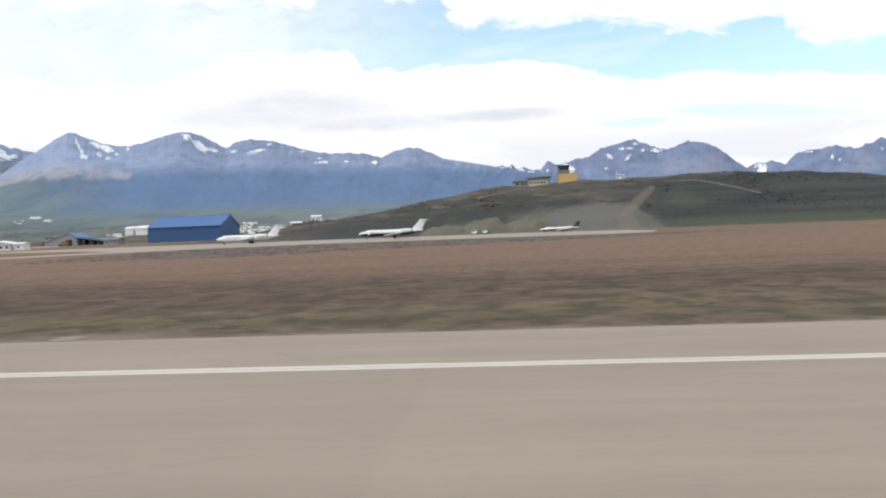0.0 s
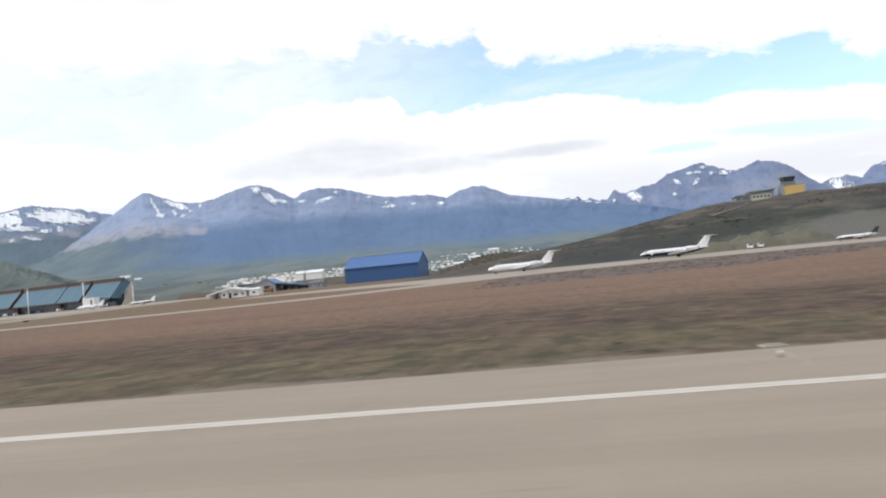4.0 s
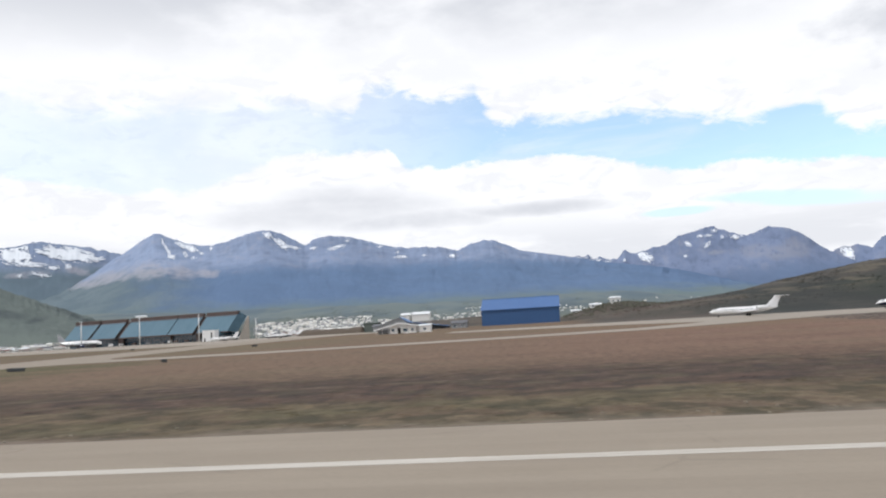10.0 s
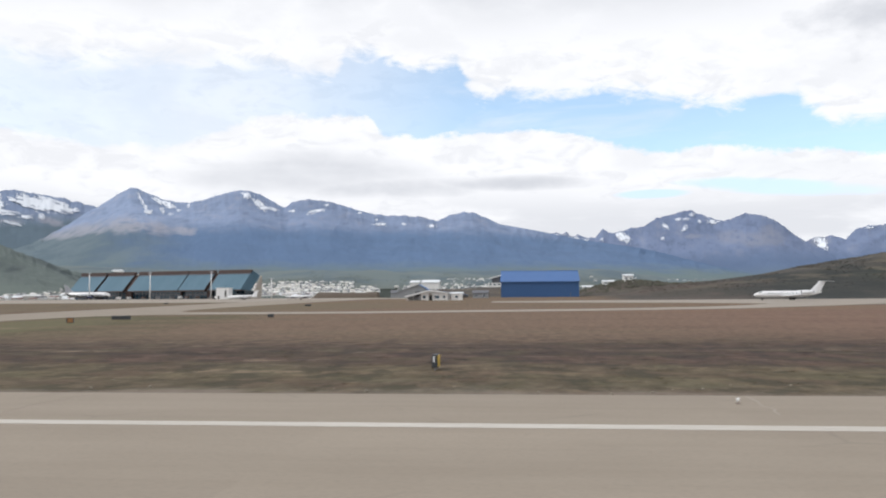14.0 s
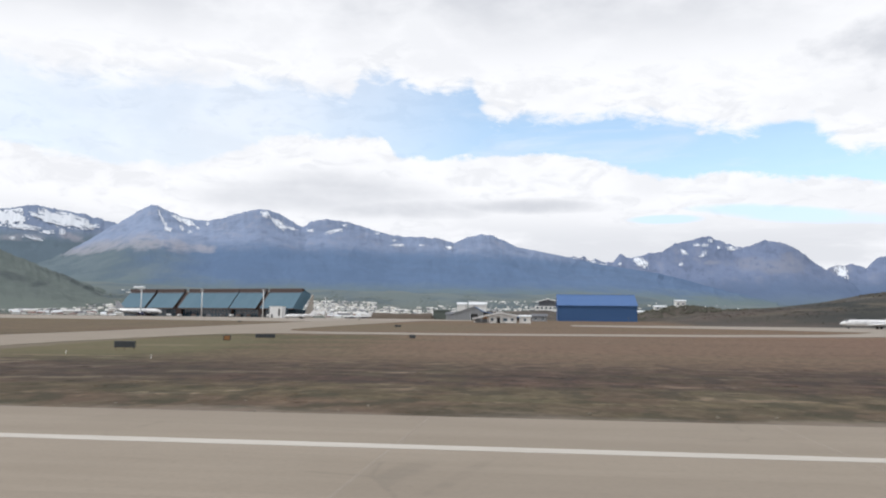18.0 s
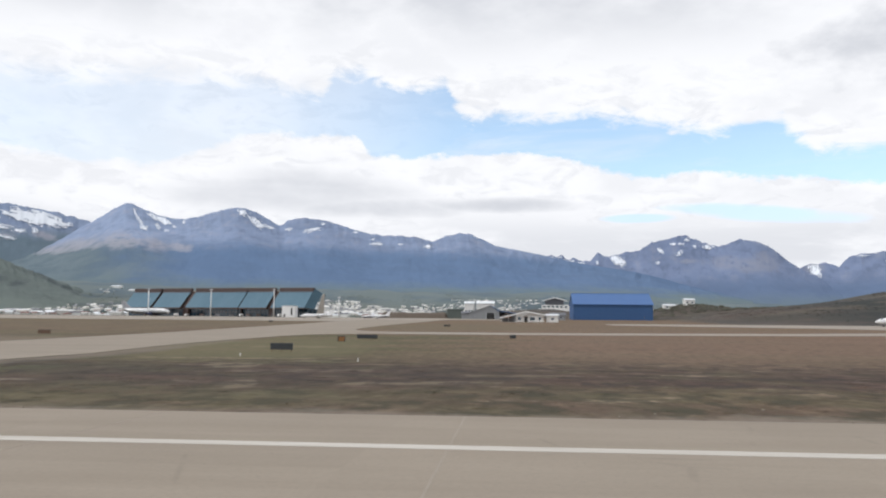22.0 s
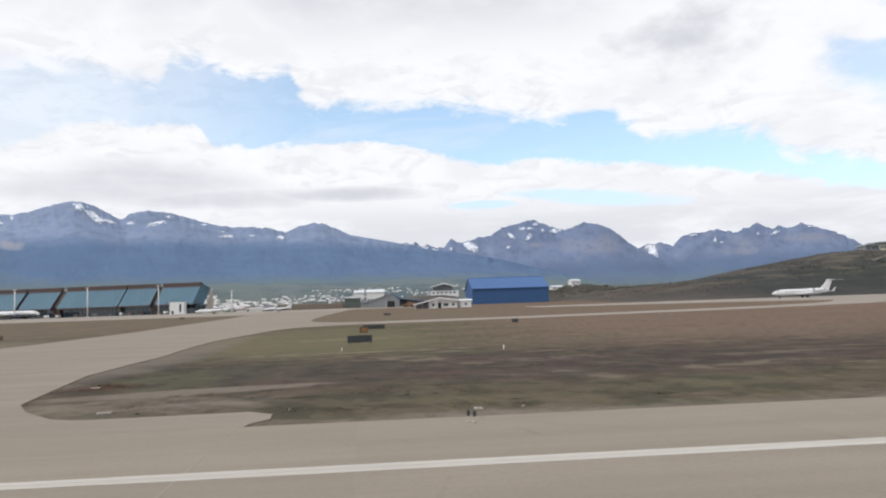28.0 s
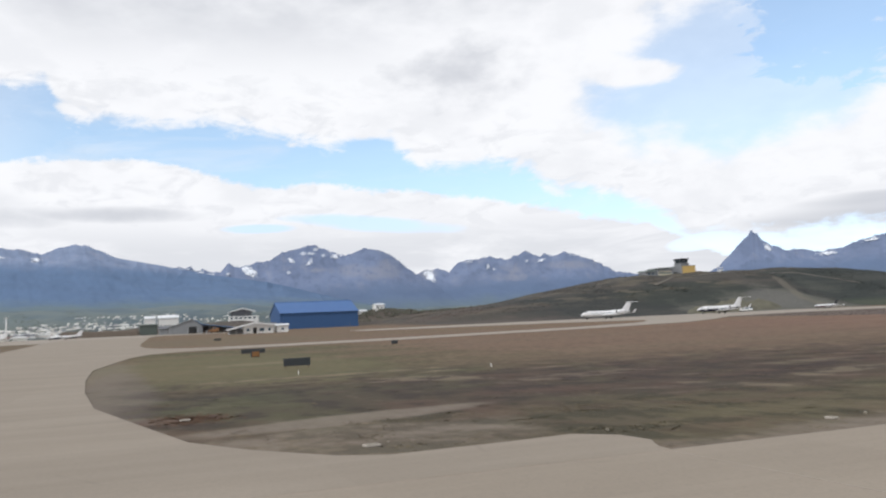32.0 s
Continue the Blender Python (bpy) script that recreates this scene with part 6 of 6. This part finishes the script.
def edge_light(x, y, label):
    ob = thing("runway_light", pose(x, y, 0.03), label, "runway light", "runway edge lights")
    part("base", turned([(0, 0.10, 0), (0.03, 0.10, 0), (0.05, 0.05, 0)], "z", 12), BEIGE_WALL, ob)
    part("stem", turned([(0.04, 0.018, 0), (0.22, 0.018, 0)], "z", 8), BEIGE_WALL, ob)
    part("lamp", turned([(0.20, 0.035, 0), (0.25, 0.060, 0), (0.37, 0.058, 0), (0.42, 0.03, 0)], "z", 12), SIGN_BLACK, ob)


for lx, ly in ((-89.30, 7.15), (-89.12, 6.90)):
    edge_light(lx, ly, "small black runway edge light on a stem")


def white_light(x, y):
    ob = thing("runway_light", pose(x, y, 0.031), "white domed runway edge light on the concrete", "runway light", "runway edge lights")
    part("base", turned([(0, 0.10, 0), (0.015, 0.10, 0), (0.03, 0.05, 0)], "z", 16), RUST, ob)
    part("stem", turned([(0.025, 0.025, 0), (0.11, 0.025, 0)], "z", 10), STEEL, ob)
    part("lamp", turned([(0.10, 0.03, 0), (0.12, 0.058, 0), (0.17, 0.060, 0), (0.21, 0.045, 0), (0.23, 0.012, 0)], "z", 16), WHITE_PAINT, ob, smooth=True)


for lx in (189.1, 126.3, 63.5, 0.7):
    white_light(lx, 5.7)


def plate(x, y, wide, deep=0.45):
    ob = thing("cable_cover", on_land(x, y, 3, -0.05), "pale concrete cable cover lying in the verge", "cover", "cable covers")
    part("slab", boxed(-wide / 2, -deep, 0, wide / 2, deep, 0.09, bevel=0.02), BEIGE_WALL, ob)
    part("lid", boxed(-wide / 2 + 0.09, -deep + 0.08, 0.09, wide / 2 - 0.09, deep - 0.08, 0.11), STONES, ob)


for px, wd in ((195.4, 1.1), (63.4, 1.0), (127.0, 0.9)):
    plate(px, 9.9, wd)
for px, py, wd in ((-104.0, 15.8, 0.55), (-109.1, 31.0, 0.5), (-88.4, 11.2, 0.3)):
    plate(px, py, wd, 0.2)


def peg(x, y):
    ob = thing("marker_peg", on_land(x, y, 0, -0.04), "short white marker peg in the grass", "peg", "marker pegs")
    part("stake", boxed(-0.04, -0.04, 0, 0.04, 0.04, 0.34, bevel=0.01), WHITE_WALL, ob)
    part("cap", boxed(-0.06, -0.06, 0.34, 0.06, 0.06, 0.39), WHITE_WALL, ob)


for px, py in ((-78.7, 62.3), (-95.4, 73.2)):
    peg(px, py)

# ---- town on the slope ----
# whites brightened, and white roofs mixed in, to stand for sunlit roof glints
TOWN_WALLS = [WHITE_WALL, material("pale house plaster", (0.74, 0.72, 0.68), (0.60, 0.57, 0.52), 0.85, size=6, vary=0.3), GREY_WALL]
TOWN_ROOFS = [WHITE_ROOF, material("red-brown roofing", (0.20, 0.10, 0.08), (0.15, 0.08, 0.06), 0.6, size=4), SLATE_ROOF, WHITE_PAINT]
rng = random.Random(7)


def house_meshes(w, d, h, ridge):
    wall = prism([(0, -3), (d, -3), (d, h), (d / 2, ridge), (0, h)], "x", 0, w)
    roof = bmesh.new()
    for a in (-0.5, d + 0.5):
        one = prism([(a, h - 0.3), (d / 2, ridge), (d / 2, ridge + 0.35), (a, h + 0.05)], "x", -0.4, w + 0.4)
        tmp = bpy.data.meshes.new("tmp")
        one.to_mesh(tmp)
        one.free()
        roof.from_mesh(tmp)
        bpy.data.meshes.remove(tmp)
    return wall, roof


protos = []
for k, (w, d, h, rg) in enumerate(((11, 8, 5.0, 7.6), (13, 9, 4.2, 6.8), (16, 10, 6.5, 8.6), (24, 12, 8.0, 9.6))):
    a, b = house_meshes(w, d, h, rg)
    hs = thing("house", pose(0, 0, -200), "small white-walled house on the town's slope", "house", "town houses")
    part("wall", a, TOWN_WALLS[k % 2], hs)
    part("roof", b, TOWN_ROOFS[k], hs)
    protos.append(hs)
QUARTERS = [(-37, -27.5, 0.55, 1.30, 260), (-20.3, -16.5, 0.75, 1.55, 300), (-17.6, -12.5, 0.75, 1.75, 430), (-12.5, -8.0, 0.75, 1.35, 240), (-8.0, -1.0, 1.05, 1.60, 200), (-6.0, 1.0, 1.60, 1.95, 60), (-1.0, 3.5, 1.35, 1.75, 30), (-29.5, -26.5, 1.9, 2.4, 7), (4.0, 13.0, 1.4, 2.0, 16)]
sites = []
for a0, a1, e0, e1, count in QUARTERS:
    made_ = 0
    while made_ < count:
        bear, row_ = rng.uniform(a0, a1), rng.uniform(e0, e1)
        # streets: houses gather along rows of one height and leave wooded gaps
        row_ = round(row_ / 0.17) * 0.17 + rng.gauss(0, 0.028)
        if noise.noise((bear * 0.9, row_ * 3.4, 12.0)) + 0.5 * noise.noise((bear * 3.0, row_ * 9.0, 5.0)) < rng.uniform(-0.55, 0.25):
            continue
        made_ += 1
        a = radians(bear)
        want = math.tan(radians(row_))
        r = 900.0
        while r < 3000 and lift_at(r * math.sin(a), r * math.cos(a)) + 2.0 < 3.75 + want * r:
            r += 10
        x, y = r * math.sin(a), r * math.cos(a)
        s = rng.uniform(0.30, 0.62) if a < -0.14 else rng.uniform(0.28, 0.46)
        wide_ = rng.uniform(0.9, 1.7)
        sites.append((r, pose(x, y, lift_at(x, y), 0, 0, rng.uniform(-20, 20)) @ Matrix.Diagonal((s * wide_, s, s * rng.uniform(0.7, 1.0), 1)), rng.choices((0, 1, 2, 3), (5, 4, 2, 1))[0]))
sites.sort(key=lambda s: s[0])
used = set()
for r, m, k in sites[:280]:
    if k not in used:
        protos[k].matrix_world = m
        used.add(k)
    else:
        copy_thing(protos[k], m).matrix_world = m
crowds = [bmesh.new(), bmesh.new(), bmesh.new()]
for i, (r, m, k) in enumerate(sites[280:]):
    crowd = crowds[i % 3]
    box(crowd, 0, 0, -3, 11, 8, 4.5 + k)
    bmesh.ops.transform(crowd, matrix=m, verts=crowd.verts[-8:])
    peak = [crowd.verts.new(m @ Vector(q)) for q in ((-0.4, -0.5, 4.4 + k), (11.4, -0.5, 4.4 + k), (11.4, 4, 7.2 + k), (-0.4, 4, 7.2 + k), (11.4, 8.5, 4.4 + k), (-0.4, 8.5, 4.4 + k))]
    crowd.faces.new((peak[0], peak[1], peak[2], peak[3])), crowd.faces.new((peak[3], peak[2], peak[4], peak[5]))
for crowd, mat, tint in zip(crowds, (WHITE_WALL, TOWN_WALLS[1], material("grey house boards", (0.36, 0.37, 0.38), (0.26, 0.26, 0.27), 0.8, size=8)), ("white", "cream", "grey")):
    tagged(part("far_houses", crowd, mat), "crowd of small " + tint + " houses on the far slope", "houses", kind="stuff")


def slope_spot(bearing, rise):
    """Where the slope over the town is seen from the runway at a bearing and a rise, in degrees."""
    a, r = radians(bearing), 900.0
    while r < 3000 and lift_at(r * math.sin(a), r * math.cos(a)) < 3.75 + math.tan(radians(rise)) * r:
        r += 8
    return r * math.sin(a), r * math.cos(a)


for bearing, rise, wd, hh, label in ((-27.8, 2.3, 34, 2.6, "long pale building on the western hillside"), (-26.9, 2.15, 22, 2.0, "low pale building on the western hillside")):
    sx, sy = slope_spot(bearing, rise)
    gabled("far_block", sx - wd / 2, sy, wd, 16, hh, hh + 2.5, WHITE_WALL, WHITE_ROOF, label, windows=0)

for bx, by, wd, hh, label in ((62.8, 588, 7.0, 3.6, "white two-storey block behind the hangar"), (47.6, 586, 8.0, 2.6, "low white building behind the hangar"), (34.0, 600, 8.0, 2.4, "low white building behind the hangar")):
    gabled("far_block", bx, by, wd, 8, hh, hh + 0.9, WHITE_WALL, WHITE_ROOF, label, windows=2)

# ---- plants, stones ----


def paved(x, y):
    if y < EDGE_Y + 0.15:
        return True
    if x < -96:
        return x > -150 and (x < -97.1 and y < 13 or x < np.interp(y, (13, 21, 43, 107, 146, 159, 172), (-105, -109.5, -114, -116.2, -111.2, -107.4, -92))) or (x < -147 and y < 40)
    return 171 < y < 210 and x < 60


def spots(n, x0, x1, y0, y1, s0, s1, power=1.0):
    got = []
    while len(got) < n:
        x, y = rng.uniform(x0, x1), y0 + (y1 - y0) * rng.random() ** power
        if not paved(x, y) and noise.noise((x / 9, y / 5, 2.0)) + 0.25 > rng.uniform(-0.3, 0.5):
            got.append((x, y, rng.uniform(s0, s1)))
    return got



def shrubs(name, spots_, label, mat=SHRUB, flat_by=1.0, category="shrubs"):
    vs, fs = [], []
    for x, y, s in spots_:
        z = lift_at(x, y) - 0.09
        low_ = s * flat_by
        i, k = len(vs), 7
        top = (x + rng.uniform(-0.3, 0.3) * s, y, z + low_ * rng.uniform(0.6, 1.1))
        ring = []
        for j in range(k):
            a = 6.283 * j / k
            q = s * rng.uniform(0.6, 1.35)
            vs.append((x + q * math.cos(a) * 1.3, y + q * math.sin(a), z))
            vs.append((x + q * 0.8 * math.cos(a + 0.3) * 1.2, y + q * 0.8 * math.sin(a + 0.3), z + low_ * rng.uniform(0.3, 0.8)))
        vs.append(top)
        t = len(vs) - 1
        for j in range(k):
            a0, a1, b0, b1 = i + 2 * j, i + 2 * ((j + 1) % k), i + 2 * j + 1, i + 2 * ((j + 1) % k) + 1
            fs += [(a0, a1, b1), (a0, b1, b0), (b0, b1, t)]
    me = bpy.data.meshes.new(name)
    me.from_pydata(vs, [], fs)
    me.shade_smooth()
    if flat_by < 0.3:
        me.normals_split_custom_set_from_vertices([(0, 0, 1)] * len(vs))
    me.materials.append(mat)
    return tagged(new(name, me), label, category, kind="stuff")


shrubs("grass", spots(2400, -118, 330, EDGE_Y, 70, 0.3, 0.8, 1.5), "low brown and olive grass hummocks beside the runway", GROUND, 0.16, "grass")


def blades(name, spots_, label, mat, category="grass", tall=1.0):
    """Bunches of thin bent blades, each bunch a tussock."""
    vs, fs = [], []
    for x, y, s in spots_:
        z = lift_at(x, y) - 0.05
        for _ in range(11):
            a, lean = rng.uniform(0, 6.283), rng.uniform(0.6, 1.8)
            bx, by = x + s * 1.2 * rng.gauss(0, 0.6), y + s * 1.6 * rng.gauss(0, 0.6)
            w, h = s * rng.uniform(0.14, 0.32), s * tall * rng.uniform(0.03, 0.11)
            i = len(vs)
            ca, sa = math.cos(a), math.sin(a)
            vs += [(bx - w, by, z), (bx + w, by, z), (bx + w * 0.7 + ca * lean * h * 0.4, by + sa * lean * h * 0.4, z + h * 0.65), (bx + ca * lean * h, by + sa * lean * h, z + h)]
            fs += [(i, i + 1, i + 2), (i, i + 2, i + 3)]
    me = bpy.data.meshes.new(name)
    me.from_pydata(vs, [], fs)
    me.shade_smooth()
    me.normals_split_custom_set_from_vertices([(0, 0, 1)] * len(vs))
    me.materials.append(mat)
    return tagged(new(name, me), label, category, kind="stuff")


tufts = []
while len(tufts) < 2400:
    x, y = rng.uniform(-116, 330), EDGE_Y + 0.4 + 52 * rng.random() ** 1.4
    if not paved(x - 1.0, y - 0.8) and noise.noise((x / 4, y / 9, 8.0)) + 0.5 * noise.noise((x / 1.3, y / 3, 2.0)) > rng.uniform(-0.4, 0.4):
        tufts.append((x, y, rng.uniform(0.16, 0.50)))
blades("tussock_grass", tufts[0::4], "dark olive tussocks standing in the dry grass", TUSSOCK)
blades("dry_grass", [q for i, q in enumerate(tufts) if i % 4], "brown tufts of dry grass beside the runway", GROUND)
woods = []
while len(woods) < 6000:
    a, r = radians(rng.uniform(-37, 17)), 900 + 1800 * rng.random()
    if noise.noise((math.degrees(a) / 1.6, r / 420, 6.0)) + 0.4 * noise.noise((math.degrees(a) / 0.5, r / 130, 3.0)) > -0.15 + 0.6 * rng.random():
        woods.append((r * math.sin(a), r * math.cos(a), rng.uniform(1.4, 2.8)))
shrubs("far_woods", woods, "dark woods scattered over the far slope", FAR_WOOD, 0.6, "woods")
shrubs("verge_grass", spots(2600, -112, 330, EDGE_Y, EDGE_Y + 1.2, 0.15, 0.40), "ragged low grass along the pavement's edge", GROUND, 0.28, "grass")
def foot_of(x):
    return np.interp(x, (40, 80, 120, 200, 300), (415, 385, 362, 345, 335))


def spoil_deep(x):
    return np.interp(x, (100, 170, 210, 240, 260, 275, 285, 300), (20, 48, 52, 70, 78, 70, 20, 0))


hill_spots = []
while len(hill_spots) < 5000:
    x, y = rng.uniform(44, 560), rng.uniform(362, 505)
    if noise.noise((x / 30, y / 22, 5.0)) > rng.uniform(-0.35, 0.35) and not (y - foot_of(x) < spoil_deep(x)) and not (200 < x < 256 and 452 < y < 470) and not (-26 < x < 27 and y > 490) and math.hypot((x - 100) / 30, (y - 330) / 30) > 1:
        hill_spots.append((x, y, rng.uniform(0.25, 0.75)))
shrubs("hill_shrubs", hill_spots, "low dark heath shrubs covering the hill", GROUND, 0.55)
bank_spots = [(rng.uniform(98, 300), rng.uniform(128, 250), rng.uniform(0.25, 0.75)) for _ in range(2600)]
bank_spots = [p for p in bank_spots if 156 + max(0, p[0] - 150) * 0.6 < p[1] < np.interp(p[0], (95, 110, 150, 215, 290, 330), (225, 240, 252, 250, 238, 232)) and noise.noise((p[0] / 14, p[1] / 9, 4.0)) > -0.25]
shrubs("bank_shrubs", bank_spots, "grey-mauve bushes on the bank below the taxiway", BANK_SHRUB, 0.4)
shrubs("far_hedge", [(rng.uniform(-150, -100), rng.uniform(540, 565), rng.uniform(0.8, 2.0)) for _ in range(200)] + [(rng.uniform(28, 130), rng.uniform(545, 640), rng.uniform(0.6, 1.7)) for _ in range(520)], "dark scrub behind the apron and hangar", HEDGE)

HEATHER = material("dark brown heather", (0.120, 0.098, 0.070), (0.142, 0.122, 0.080), 0.95, size=1.2, mixing=0.6, spec=0.1)
WEED = material("rusty red weeds", (0.135, 0.082, 0.060), (0.100, 0.074, 0.050), 0.95, size=1.2, mixing=0.6, spec=0.1)
clumps = []
while len(clumps) < 420:
    x, y = rng.uniform(-104, -80), rng.uniform(12.0, 24.0)
    if not paved(x - 0.8, y - 0.8) and noise.noise((x / 4.5, y / 2.2, 3.0)) > rng.uniform(-0.2, 0.4):
        clumps.append((x, y, rng.uniform(0.15, 0.42)))
blades("heather", clumps, "dark brown heather clumps in the gravelly corner", HEATHER, "heather", 0.9)
blades("weeds", [(rng.gauss(-109.0, 1.0), rng.gauss(31.5, 1.2), rng.uniform(0.3, 0.7)) for _ in range(70)], "rusty red weeds beside the taxiway", WEED, "weeds", 0.9)

pebbles = bmesh.new()
for _ in range(140):
    x, y = rng.uniform(-112, 300), EDGE_Y + 0.3 + abs(rng.gauss(0, 3))
    if not paved(x, y):
        s = rng.uniform(0.03, 0.09)
        bmesh.ops.create_icosphere(pebbles, subdivisions=1, radius=s, matrix=pose(x, y, lift_at(x, y) - 0.04 + s * 0.4, rng.uniform(0, 90), rng.uniform(0, 90), 0))
tagged(part("stones", pebbles, STONES), "scattered pale stones in the verge", "stones", kind="stuff")
